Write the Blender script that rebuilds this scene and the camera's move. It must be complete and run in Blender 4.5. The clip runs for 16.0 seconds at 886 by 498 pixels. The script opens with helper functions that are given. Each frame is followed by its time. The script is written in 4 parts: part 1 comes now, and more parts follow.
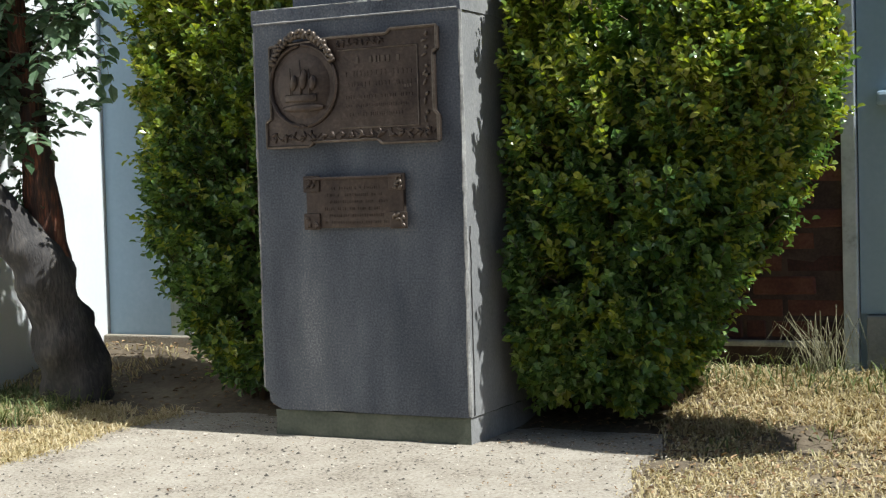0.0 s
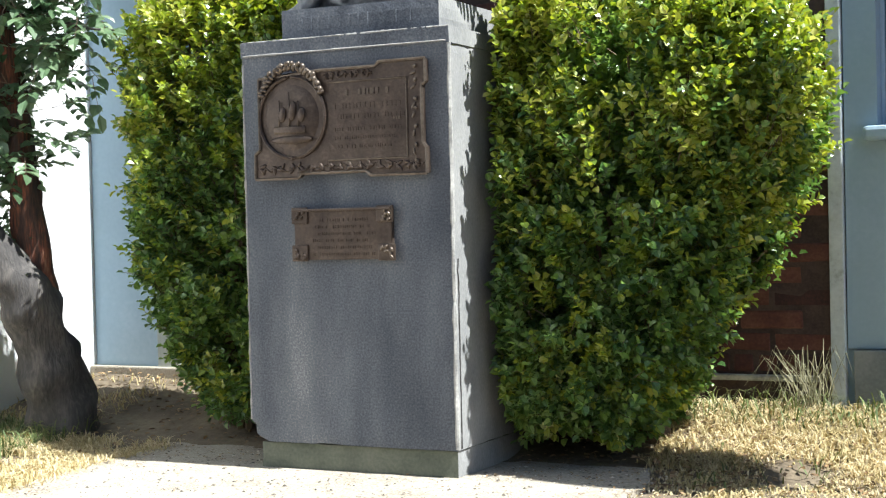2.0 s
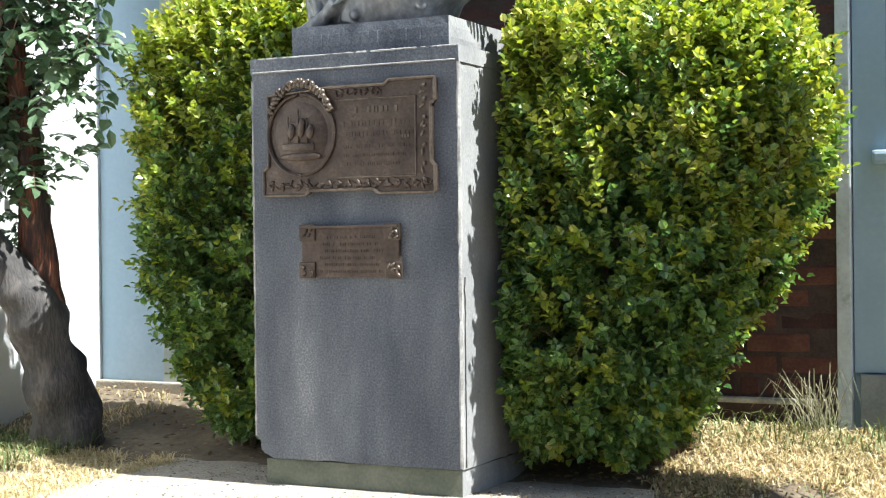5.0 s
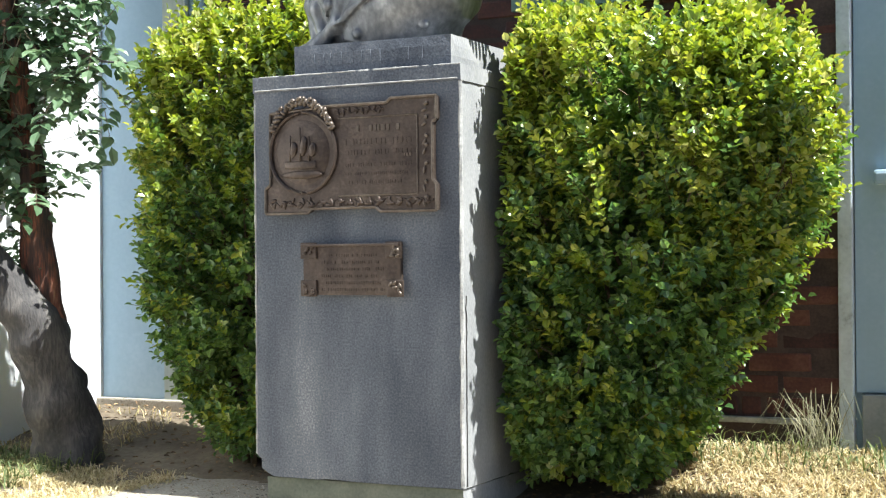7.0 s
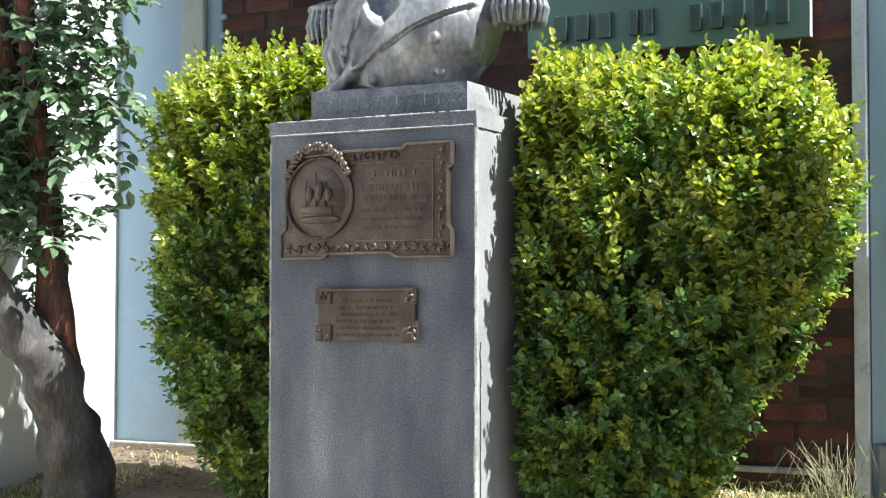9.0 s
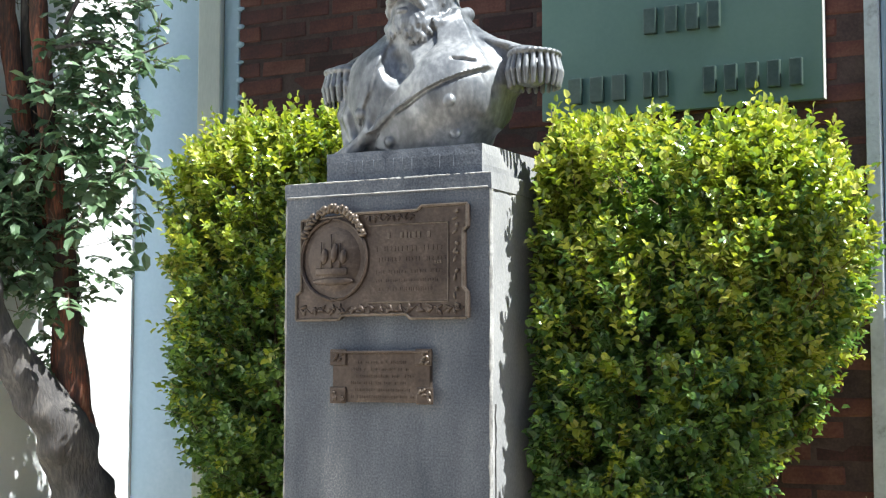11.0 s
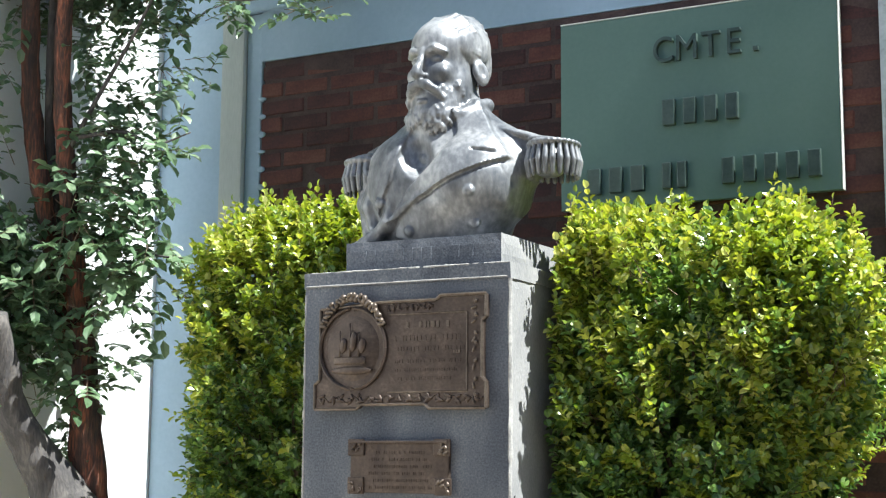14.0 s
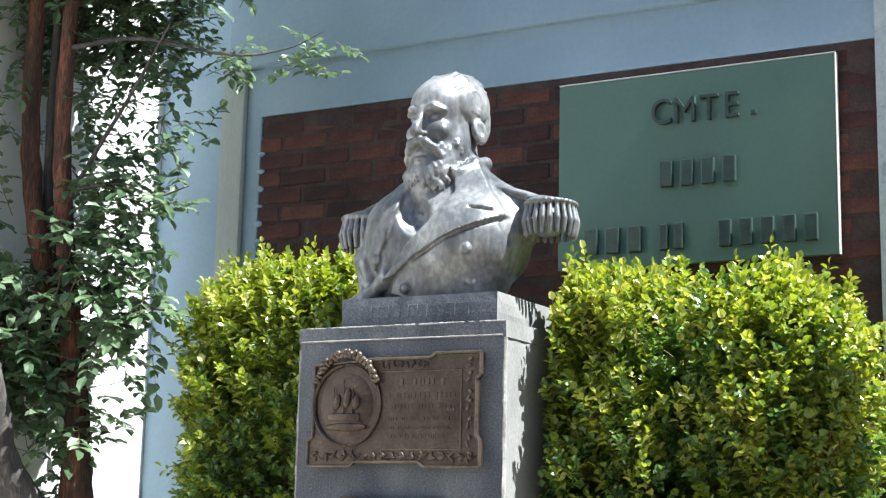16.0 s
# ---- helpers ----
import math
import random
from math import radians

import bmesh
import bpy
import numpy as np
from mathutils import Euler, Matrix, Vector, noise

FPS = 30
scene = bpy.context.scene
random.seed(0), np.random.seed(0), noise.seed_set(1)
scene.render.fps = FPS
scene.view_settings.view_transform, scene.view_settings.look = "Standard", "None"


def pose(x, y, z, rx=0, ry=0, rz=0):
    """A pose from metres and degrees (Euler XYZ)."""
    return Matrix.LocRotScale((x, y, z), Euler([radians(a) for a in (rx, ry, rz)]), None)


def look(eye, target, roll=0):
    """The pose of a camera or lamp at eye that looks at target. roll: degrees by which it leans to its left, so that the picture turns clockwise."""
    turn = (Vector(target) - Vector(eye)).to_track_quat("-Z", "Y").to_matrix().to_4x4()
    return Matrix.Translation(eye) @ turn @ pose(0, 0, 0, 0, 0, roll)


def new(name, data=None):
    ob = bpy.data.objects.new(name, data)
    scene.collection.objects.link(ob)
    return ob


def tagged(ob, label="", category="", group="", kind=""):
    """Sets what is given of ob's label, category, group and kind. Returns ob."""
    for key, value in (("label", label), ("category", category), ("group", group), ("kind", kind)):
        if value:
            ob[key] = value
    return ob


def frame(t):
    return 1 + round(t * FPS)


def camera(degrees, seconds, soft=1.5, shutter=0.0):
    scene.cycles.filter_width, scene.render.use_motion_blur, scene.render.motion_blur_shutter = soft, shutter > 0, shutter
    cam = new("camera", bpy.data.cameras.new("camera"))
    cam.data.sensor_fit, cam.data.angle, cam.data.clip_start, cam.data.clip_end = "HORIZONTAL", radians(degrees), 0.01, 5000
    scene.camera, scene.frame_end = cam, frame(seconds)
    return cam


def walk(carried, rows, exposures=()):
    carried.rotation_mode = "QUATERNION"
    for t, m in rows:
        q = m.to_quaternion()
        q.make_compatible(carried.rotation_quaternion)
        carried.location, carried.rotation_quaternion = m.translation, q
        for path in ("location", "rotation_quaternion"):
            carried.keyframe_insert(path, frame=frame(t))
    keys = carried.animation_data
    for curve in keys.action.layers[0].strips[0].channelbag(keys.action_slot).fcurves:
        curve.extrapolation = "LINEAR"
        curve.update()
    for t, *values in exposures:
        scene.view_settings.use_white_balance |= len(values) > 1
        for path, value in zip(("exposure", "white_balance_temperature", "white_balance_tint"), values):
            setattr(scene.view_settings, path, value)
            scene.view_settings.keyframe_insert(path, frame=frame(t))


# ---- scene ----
cam = camera(33.4, 16.0, soft=1.25)
EYE = (2.09, -4.294, 0.834)
# seconds, turn to the left, tilt up, lean
ROWS = [
    (0.0, 26.855, -2.223, -1.63), (0.5, 26.821, -1.672, -1.416), (1.0, 26.686, -1.183, -1.3), (1.5, 26.568, -1.025, -1.343),
    (2.0, 26.356, -0.979, -1.324), (2.5, 26.353, -0.911, -1.414), (3.0, 26.517, -0.859, -1.151), (3.5, 26.524, -0.639, -0.836),
    (4.0, 26.572, -0.544, -0.762), (6.5, 26.635, 0.336, -0.384), (7.0, 26.672, 0.466, -0.426), (7.5, 26.628, 0.577, -0.515),
    (8.0, 26.644, 0.77, -0.699), (8.5, 26.954, 1.439, -0.33), (9.0, 27.243, 2.251, 0.095), (11.5, 27.958, 5.064, 0.105),
    (12.0, 28.287, 5.452, 0.426), (12.5, 28.394, 6.071, 0.597), (13.0, 28.43, 6.673, 0.673), (13.5, 28.33, 7.214, 0.493),
    (14.0, 28.593, 8.105, 0.427), (14.5, 28.299, 8.688, 0.425), (15.0, 28.499, 9.169, 0.817), (15.5, 28.614, 9.733, 1.13),
    (16.0, 28.487, 10.34, 1.393),
]
walk(cam, [(t, pose(*EYE, 0, 0, yaw) @ pose(0, 0, 0, 90 + tilt) @ pose(0, 0, 0, 0, 0, lean)) for t, yaw, tilt, lean in ROWS],
     exposures=[(t, e, 5900, 6) for t, e in ((0.0, 0.52), (0.5, 0.81), (1.0, 1.08), (1.5, 1.28), (2.5, 1.51), (3.5, 1.62), (9.0, 1.62), (16.0, 1.54))])

# ---- light: a high clear sun from beyond the right-hand shrub, blue sky in the shade ----
SUN_UP, SUN_BACK = 57.0, -1.2
sun_way = Vector((math.cos(radians(SUN_UP)) * math.cos(radians(SUN_BACK)), math.cos(radians(SUN_UP)) * math.sin(radians(SUN_BACK)), math.sin(radians(SUN_UP))))
world = bpy.data.worlds.new("sky")
scene.world = world
world.use_nodes = True
wn = world.node_tree.nodes
sky = wn.new("ShaderNodeTexSky")
sky.sky_type, sky.sun_disc = "NISHITA", False
sky.sun_elevation, sky.sun_rotation = radians(SUN_UP), radians(90 - SUN_BACK)
world.node_tree.links.new(sky.outputs[0], wn["Background"].inputs[0])
wn["Background"].inputs[1].default_value = 0.05
sun_data = bpy.data.lights.new("sun", "SUN")
sun_data.energy, sun_data.angle, sun_data.color = 5.0, radians(0.55), (1.0, 0.95, 0.86)
sun = new("sun", sun_data)
sun.matrix_world = look(sun_way * 20, (0, 0, 0))


# ---- materials ----
def material(name, stops, scale=6.0, fine=60.0, rough=0.8, bump=0.3, metal=0.0, fine_mix=0.4, per_object=0.0, per_island=0.0, stretch=(1, 1, 1), even_grain=False,
             through_light=0.0, bump_dist=0.01, spec=0.5):
    """Two scales of noise through a colour ramp, with a fine relief."""
    m = bpy.data.materials.new(name)
    m.use_nodes = True
    n, l = m.node_tree.nodes, m.node_tree.links
    b = n["Principled BSDF"]
    co = n.new("ShaderNodeTexCoord")
    mp = n.new("ShaderNodeMapping")
    mp.inputs["Scale"].default_value = stretch
    l.new(co.outputs["Object"], mp.inputs[0])
    big, small = n.new("ShaderNodeTexNoise"), n.new("ShaderNodeTexNoise")
    big.inputs["Scale"].default_value, small.inputs["Scale"].default_value = scale, fine
    big.inputs["Detail"].default_value, small.inputs["Detail"].default_value = 6, 4
    l.new(mp.outputs[0], big.inputs["Vector"])
    l.new(co.outputs["Object"] if even_grain else mp.outputs[0], small.inputs["Vector"])
    mix = n.new("ShaderNodeMix")
    mix.inputs[0].default_value = fine_mix
    l.new(big.outputs[0], mix.inputs[2])
    l.new(small.outputs[0], mix.inputs[3])
    last = mix.outputs[0]
    if per_object or per_island:
        info = n.new("ShaderNodeObjectInfo") if per_object else n.new("ShaderNodeNewGeometry")
        add = n.new("ShaderNodeMath")
        add.operation = "MULTIPLY_ADD"
        add.inputs[1].default_value = per_object or per_island
        l.new(info.outputs["Random"] if per_object else info.outputs["Random Per Island"], add.inputs[0])
        l.new(last, add.inputs[2])
        sub = n.new("ShaderNodeMath")
        sub.operation = "SUBTRACT"
        sub.inputs[1].default_value = (per_object or per_island) / 2
        l.new(add.outputs[0], sub.inputs[0])
        last = sub.outputs[0]
    ramp = n.new("ShaderNodeValToRGB")
    el = ramp.color_ramp.elements
    while len(el) < len(stops):
        el.new(0.5)
    for e, (p, c) in zip(el, stops):
        e.position, e.color = p, (*c, 1)
    l.new(last, ramp.inputs[0])
    l.new(ramp.outputs[0], b.inputs["Base Color"])
    b.inputs["Roughness"].default_value, b.inputs["Metallic"].default_value = rough, metal
    b.inputs["Specular IOR Level"].default_value = spec
    if bump:
        bp = n.new("ShaderNodeBump")
        bp.inputs["Strength"].default_value, bp.inputs["Distance"].default_value = bump, bump_dist
        l.new(mix.outputs[0], bp.inputs["Height"])
        l.new(bp.outputs[0], b.inputs["Normal"])
    if through_light:
        tr = n.new("ShaderNodeBsdfTranslucent")
        hue = n.new("ShaderNodeHueSaturation")
        hue.inputs["Hue"].default_value, hue.inputs["Saturation"].default_value, hue.inputs["Value"].default_value = 0.485, 1.15, 1.3
        l.new(ramp.outputs[0], hue.inputs["Color"])
        l.new(hue.outputs[0], tr.inputs[0])
        ms = n.new("ShaderNodeMixShader")
        ms.inputs[0].default_value = through_light
        l.new(b.outputs[0], ms.inputs[1])
        l.new(tr.outputs[0], ms.inputs[2])
        l.new(ms.outputs[0], n["Material Output"].inputs[0])
    return m


GRANITE = material("granite_render", [(0.34, (0.045, 0.052, 0.07)), (0.44, (0.080, 0.090, 0.111)), (0.52, (0.118, 0.130, 0.153)), (0.60, (0.170, 0.181, 0.200)), (0.71, (0.34, 0.35, 0.36))], 3.0, 150, 0.85, 0.35, stretch=(1.5, 1.5, 0.55), fine_mix=0.42, even_grain=True)
ARRIS = material("pale_mortar", [(0.35, (0.22, 0.22, 0.215)), (0.65, (0.46, 0.45, 0.43))], 14, 120, 0.9, 0.4)
# paler copy of the pedestal's cement, with sunlight put into the colour
SUNLIT_SIDE = material("sunlit_cement", [(0.3, (0.165, 0.169, 0.176)), (0.5, (0.255, 0.255, 0.255)), (0.7, (0.345, 0.341, 0.338))], 7, 150, 0.9, 0.45, stretch=(1, 1, 0.5), fine_mix=0.4)
PLINTH_BASE = material("mossy_cement", [(0.35, (0.09, 0.105, 0.08)), (0.65, (0.17, 0.18, 0.14))], 8, 90, 0.9, 0.4)
BRONZE = material("plaque_bronze", [(0.35, (0.047, 0.034, 0.028)), (0.55, (0.089, 0.066, 0.053)), (0.7, (0.147, 0.116, 0.092))], 14, 90, 0.45, 0.3, metal=0.6)
BRONZE_LIGHT = material("rubbed_bronze", [(0.35, (0.085, 0.066, 0.052)), (0.65, (0.19, 0.155, 0.125))], 20, 90, 0.38, 0.2, metal=0.6)
BUST = material("weathered_metal", [(0.34, (0.078, 0.085, 0.096)), (0.5, (0.195, 0.202, 0.212)), (0.66, (0.403, 0.406, 0.406))], 6, 55, 0.40, 0.3, metal=0.3, stretch=(1, 1, 0.6), fine_mix=0.35)
BRICK = material("old_red_brick", [(0.28, (0.038, 0.019, 0.019)), (0.46, (0.076, 0.030, 0.028)), (0.6, (0.111, 0.042, 0.033)), (0.85, (0.180, 0.085, 0.062))], 9, 90, 0.9, 0.6, per_object=0.38, bump_dist=0.006)
MORTAR = material("dirty_mortar", [(0.35, (0.042, 0.028, 0.028)), (0.65, (0.090, 0.060, 0.056))], 10, 110, 0.95, 0.5)
PLASTER = material("painted_plaster", [(0.3, (0.267, 0.372, 0.475)), (0.55, (0.327, 0.438, 0.549)), (0.75, (0.402, 0.513, 0.624))], 1.8, 45, 0.75, 0.12, fine_mix=0.25)
WHITE_WALL = material("white_wall", [(0.3, (0.72, 0.74, 0.75)), (0.7, (0.84, 0.85, 0.86))], 2.0, 50, 0.8, 0.15, fine_mix=0.25)
TRIM = material("beige_trim", [(0.3, (0.315, 0.351, 0.336)), (0.7, (0.443, 0.480, 0.458))], 3, 60, 0.7, 0.15, stretch=(2, 2, 0.4))
JAMB = material("flaking_white_paint", [(0.33, (0.330, 0.358, 0.385)), (0.45, (0.495, 0.550, 0.591)), (0.7, (0.632, 0.688, 0.729))], 9, 70, 0.8, 0.4, fine_mix=0.4)
FOOTING = material("grey_footing", [(0.3, (0.16, 0.18, 0.20)), (0.7, (0.28, 0.30, 0.32))], 6, 80, 0.9, 0.3)
SIGN = material("sage_panel", [(0.3, (0.107, 0.186, 0.158)), (0.7, (0.141, 0.226, 0.194))], 2.0, 60, 0.55, 0.1, fine_mix=0.3)
SIGN_LIT_EDGE = material("sign_lit_edge", [(0.3, (0.6, 0.6, 0.55)), (0.7, (0.75, 0.75, 0.70))], 8, 60, 0.6, 0.1)
LETTER = material("dark_green_metal", [(0.3, (0.042, 0.070, 0.060)), (0.7, (0.090, 0.126, 0.108))], 18, 80, 0.35, 0.15, metal=0.3)
SOIL = material("dry_soil", [(0.3, (0.066, 0.050, 0.033)), (0.5, (0.143, 0.110, 0.072)), (0.7, (0.242, 0.195, 0.132))], 3.0, 38, 0.95, 0.8, bump_dist=0.02)
PAVING = material("worn_concrete", [(0.36, (0.148, 0.122, 0.092)), (0.42, (0.289, 0.249, 0.197)), (0.55, (0.385, 0.341, 0.279)), (0.75, (0.480, 0.437, 0.367))], 4, 110, 0.9, 0.7, fine_mix=0.62)
STRAW = material("dry_grass", [(0.25, (0.338, 0.288, 0.129)), (0.5, (0.557, 0.467, 0.259)), (0.75, (0.735, 0.646, 0.437))], 2.5, 30, 0.7, 0, per_island=0.4, through_light=0.3)
LITTER = material("dead_leaves", [(0.25, (0.13, 0.075, 0.035)), (0.5, (0.26, 0.16, 0.075)), (0.75, (0.42, 0.30, 0.16))], 4, 40, 0.8, 0, per_island=0.5)
PRIVET = material("privet_leaf", [(0.2, (0.057, 0.124, 0.034)), (0.5, (0.134, 0.238, 0.058)), (0.8, (0.277, 0.388, 0.099))], 2.2, 12, 0.30, 0, per_island=0.5, through_light=0.36, fine_mix=0.3, spec=0.8)
# young leaves; the palest stops also stand in for sunlit glints
YOUNG_LIT_PRIVET = material("young_sunlit_privet_leaf", [(0.2, (0.133, 0.213, 0.036)), (0.5, (0.283, 0.362, 0.054)), (0.72, (0.458, 0.483, 0.097)), (0.92, (0.736, 0.736, 0.430))], 2.2, 12, 0.28, 0, per_island=0.5, through_light=0.42, fine_mix=0.3, spec=0.9)
GRIT = material("grit_stone", [(0.25, (0.100, 0.088, 0.075)), (0.5, (0.275, 0.237, 0.194)), (0.8, (0.625, 0.562, 0.475))], 4, 40, 0.9, 0, per_island=0.9)
VINE = material("vine_leaf", [(0.2, (0.061, 0.115, 0.053)), (0.55, (0.139, 0.217, 0.115)), (0.85, (0.271, 0.336, 0.205))], 2.2, 12, 0.38, 0, per_island=0.4, through_light=0.35, fine_mix=0.3)
TWIG = material("twig_bark", [(0.3, (0.09, 0.06, 0.04)), (0.7, (0.19, 0.14, 0.09))], 12, 80, 0.9, 0.4)
BARK = material("dark_bark", [(0.3, (0.036, 0.034, 0.035)), (0.5, (0.074, 0.068, 0.066)), (0.7, (0.168, 0.151, 0.134))], 9, 60, 0.95, 0.9, stretch=(1.5, 1.5, 0.35), bump_dist=0.02)
RED_BARK = material("peeling_red_bark", [(0.38, (0.035, 0.028, 0.027)), (0.50, (0.085, 0.045, 0.034)), (0.60, (0.25, 0.09, 0.052)), (0.75, (0.42, 0.28, 0.17))], 8, 60, 0.9, 0.9, stretch=(2, 2, 0.3), bump_dist=0.02)
STEEL = material("painted_post", [(0.3, (0.25, 0.26, 0.27)), (0.7, (0.35, 0.36, 0.37))], 8, 60, 0.5, 0.1)


# ---- builders ----
def mesh_of(name, bm, smooth=False):
    me = bpy.data.meshes.new(name)
    bm.normal_update()
    bm.to_mesh(me)
    bm.free()
    if smooth:
        me.polygons.foreach_set("use_smooth", [True] * len(me.polygons))
    return me


def part(name, bm, mat, parent=None, label="", smooth=False):
    me = mesh_of(name, bm, smooth) if isinstance(bm, bmesh.types.BMesh) else bm
    if not me.materials:
        me.materials.append(mat)
    ob = new(name, me)
    ob.parent = parent
    return tagged(ob, label)


def thing(name, label, category, group="", kind=""):
    return tagged(new(name), label, category, group, kind)


def box(bm, lo, hi, bevel=0.0, turn=None):
    lo, hi = Vector(lo), Vector(hi)
    m = Matrix.Translation((lo + hi) / 2) @ (turn or Matrix()) @ Matrix.Diagonal((*(hi - lo), 1))
    r = bmesh.ops.create_cube(bm, size=1, matrix=m)
    if bevel:
        es = list({e for v in r["verts"] for e in v.link_edges})
        bmesh.ops.bevel(bm, geom=es, offset=bevel, segments=2, affect="EDGES", profile=0.6)
    return bm


def boxed(lo, hi, bevel=0.0):
    return box(bmesh.new(), lo, hi, bevel)


def ell(bm, c, r, turn=(0, 0, 0), seg=20):
    m = Matrix.LocRotScale(Vector(c), Euler([radians(a) for a in turn]), Vector(r))
    bmesh.ops.create_uvsphere(bm, u_segments=seg, v_segments=seg // 2 + 2, radius=1, matrix=m)


def tube(bm, pts, radii, sides=8, wob=0.0, flat=1.0):
    """A tapered, slightly uneven tube along points."""
    pts = [Vector(p) for p in pts]
    rings = []
    for i, p in enumerate(pts):
        d = (pts[min(i + 1, len(pts) - 1)] - pts[max(i - 1, 0)]).normalized()
        a = d.orthogonal().normalized() if abs(d.x) > 0.99 else Vector((1, 0, 0)).cross(d).normalized()
        b = d.cross(a)
        ring = []
        for k in range(sides):
            an = 2 * math.pi * k / sides
            rr = radii[i] * (1 + wob * noise.noise(p * 9 + Vector((math.cos(an), math.sin(an), 0)) * 1.5))
            ring.append(bm.verts.new(p + a * math.cos(an) * rr + b * math.sin(an) * rr * flat))
        rings.append(ring)
    for r0, r1 in zip(rings, rings[1:]):
        for k in range(sides):
            bm.faces.new((r0[k], r0[(k + 1) % sides], r1[(k + 1) % sides], r1[k]))
    bm.faces.new(rings[0][::-1])
    bm.faces.new(rings[-1])
    return bm


def curve_points(pts, n):
    """Catmull-Rom through points."""
    pts = [Vector(p) for p in pts]
    pts = [2 * pts[0] - pts[1], *pts, 2 * pts[-1] - pts[-2]]
    out = []
    for i in range(1, len(pts) - 2):
        a, b, c, d = pts[i - 1:i + 3]
        for k in range(n):
            t = k / n
            out.append(0.5 * (2 * b + (c - a) * t + (2 * a - 5 * b + 4 * c - d) * t * t + (3 * b - a - 3 * c + d) * t ** 3))
    return out + [pts[-2]]


def leaf_mesh(name, places, ways, ups, lengths, widths, fold=0.25):
    """Many folded leaves in one mesh: six corners each, tip along the way, its face towards the up."""
    p, w, u = (np.asarray(a, float) for a in (places, ways, ups))
    w /= np.linalg.norm(w, axis=1)[:, None]
    side = np.cross(w, u)
    side /= np.linalg.norm(side, axis=1)[:, None] + 1e-9
    nrm = np.cross(side, w)
    L, W = np.asarray(lengths)[:, None], np.asarray(widths)[:, None]
    k = len(p)
    lift = nrm * W * fold
    v = np.stack([p, p + w * L * 0.33 + side * W * 0.5 + lift, p + w * L * 0.75 + side * W * 0.40 + lift * 0.7, p + w * L - nrm * L * 0.12,
                  p + w * L * 0.75 - side * W * 0.40 + lift * 0.7, p + w * L * 0.33 - side * W * 0.5 + lift, p + w * L * 0.5], 1).reshape(-1, 3)
    base = (np.arange(k) * 7)[:, None]
    f = np.concatenate([base + np.array([[0, 6, 2, 1]]), base + np.array([[6, 3, 3, 2]]), base + np.array([[0, 5, 4, 6]]), base + np.array([[6, 4, 3, 3]])], 1).reshape(-1, 4)
    faces = [(a, b, d) if b == c else (a, b, c) if c == d else (a, b, c, d) for a, b, c, d in f.tolist()]
    me = bpy.data.meshes.new(name)
    me.from_pydata(v, [], faces)
    return me


def rise(x, y):
    """Height of the ground: flat in front, banked up to the wall."""
    t = min(max((y - 0.15) / 1.1, 0), 1)
    z = (0.13 + 0.05 * min(max(-x - 0.5, 0), 2) / 2) * t * t * (3 - 2 * t)
    return z


def pave_left(y):
    return -1.36 + 0.05 * noise.noise(Vector((y * 3, 0, 0))) + 0.03 * noise.noise(Vector((y * 12, 0, 0))) - 0.10 * (max(y, -2) + 0.3)


def pave_right(y):
    return 0.62 + 0.06 * noise.noise(Vector((y * 3, 5, 0))) + 0.035 * noise.noise(Vector((y * 11, 5, 0))) - 0.20 * (max(y, -2) + 0.1) + max(-2 - y, 0) * 0.7


def lowered(x, y):
    """The soil lies lower under the paving, and laps over its edges."""
    inner = min(x - pave_left(y), pave_right(y) - x, 0.37 - y)
    return -0.05 * min(max((inner - 0.02) / 0.07, 0), 1)


# ---- ground ----
def axis(lo, hi, step, far):
    inner = np.arange(lo, hi + 1e-6, step)
    out = [1, 2.5, 6, 15, 40, 100, far]
    return np.array([lo - o for o in out[::-1]] + list(inner) + [hi + o for o in out])


gx, gy = axis(-3.4, 2.8, 0.04, 400), axis(-2.6, 1.6, 0.04, 400)
verts = [(x, y, rise(x, y) - 0.004 + lowered(x, y) + (0.018 * noise.noise(Vector((x * 5, y * 5, 0))) + 0.010 * noise.noise(Vector((x * 17, y * 17, 3))) - 0.008 if -3.5 < x < 2.7 and -1.5 < y < 1.7 else 0)) for y in gy for x in gx]
nx = len(gx)
ground_me = bpy.data.meshes.new("ground")
ground_me.from_pydata(verts, [], [(j * nx + i, j * nx + i + 1, (j + 1) * nx + i + 1, (j + 1) * nx + i) for j in range(len(gy) - 1) for i in range(nx - 1)])
ground_me.polygons.foreach_set("use_smooth", [True] * len(ground_me.polygons))
ground = tagged(part("ground", ground_me, SOIL), "dry trodden brown soil banked up to the wall", "ground", kind="structure")


bm = bmesh.new()
rows = []
for j in range(111):
    y = -5.1 + j * 0.05
    a, b = pave_left(y), pave_right(y)
    rows.append([bm.verts.new((a + (b - a) * i / 40, y, 0.005 + 0.003 * noise.noise(Vector((i * 0.5, y * 9, 0))))) for i in range(41)])
for r0, r1 in zip(rows, rows[1:]):
    for i in range(40):
        bm.faces.new((r0[i], r0[i + 1], r1[i + 1], r1[i]))
ring = bmesh.ops.extrude_edge_only(bm, edges=[e for e in bm.edges if e.is_boundary])
for v in (g for g in ring["geom"] if isinstance(g, bmesh.types.BMVert)):
    v.co.z = -0.04
pavement = tagged(part("pavement", bm, PAVING), "worn pale concrete apron with scattered grit", "pavement", kind="structure")
# ---- building: brick panel between plastered piers, a white wing on one side ----
WALL_Y = 1.25
B0, B1, BZ0, BZ1 = -1.90, 0.935, 0.17, 2.68
COURSE = 0.0837


def structure(name, bm, mat, label, category):
    return tagged(part(name, bm, mat), label, category, kind="structure")


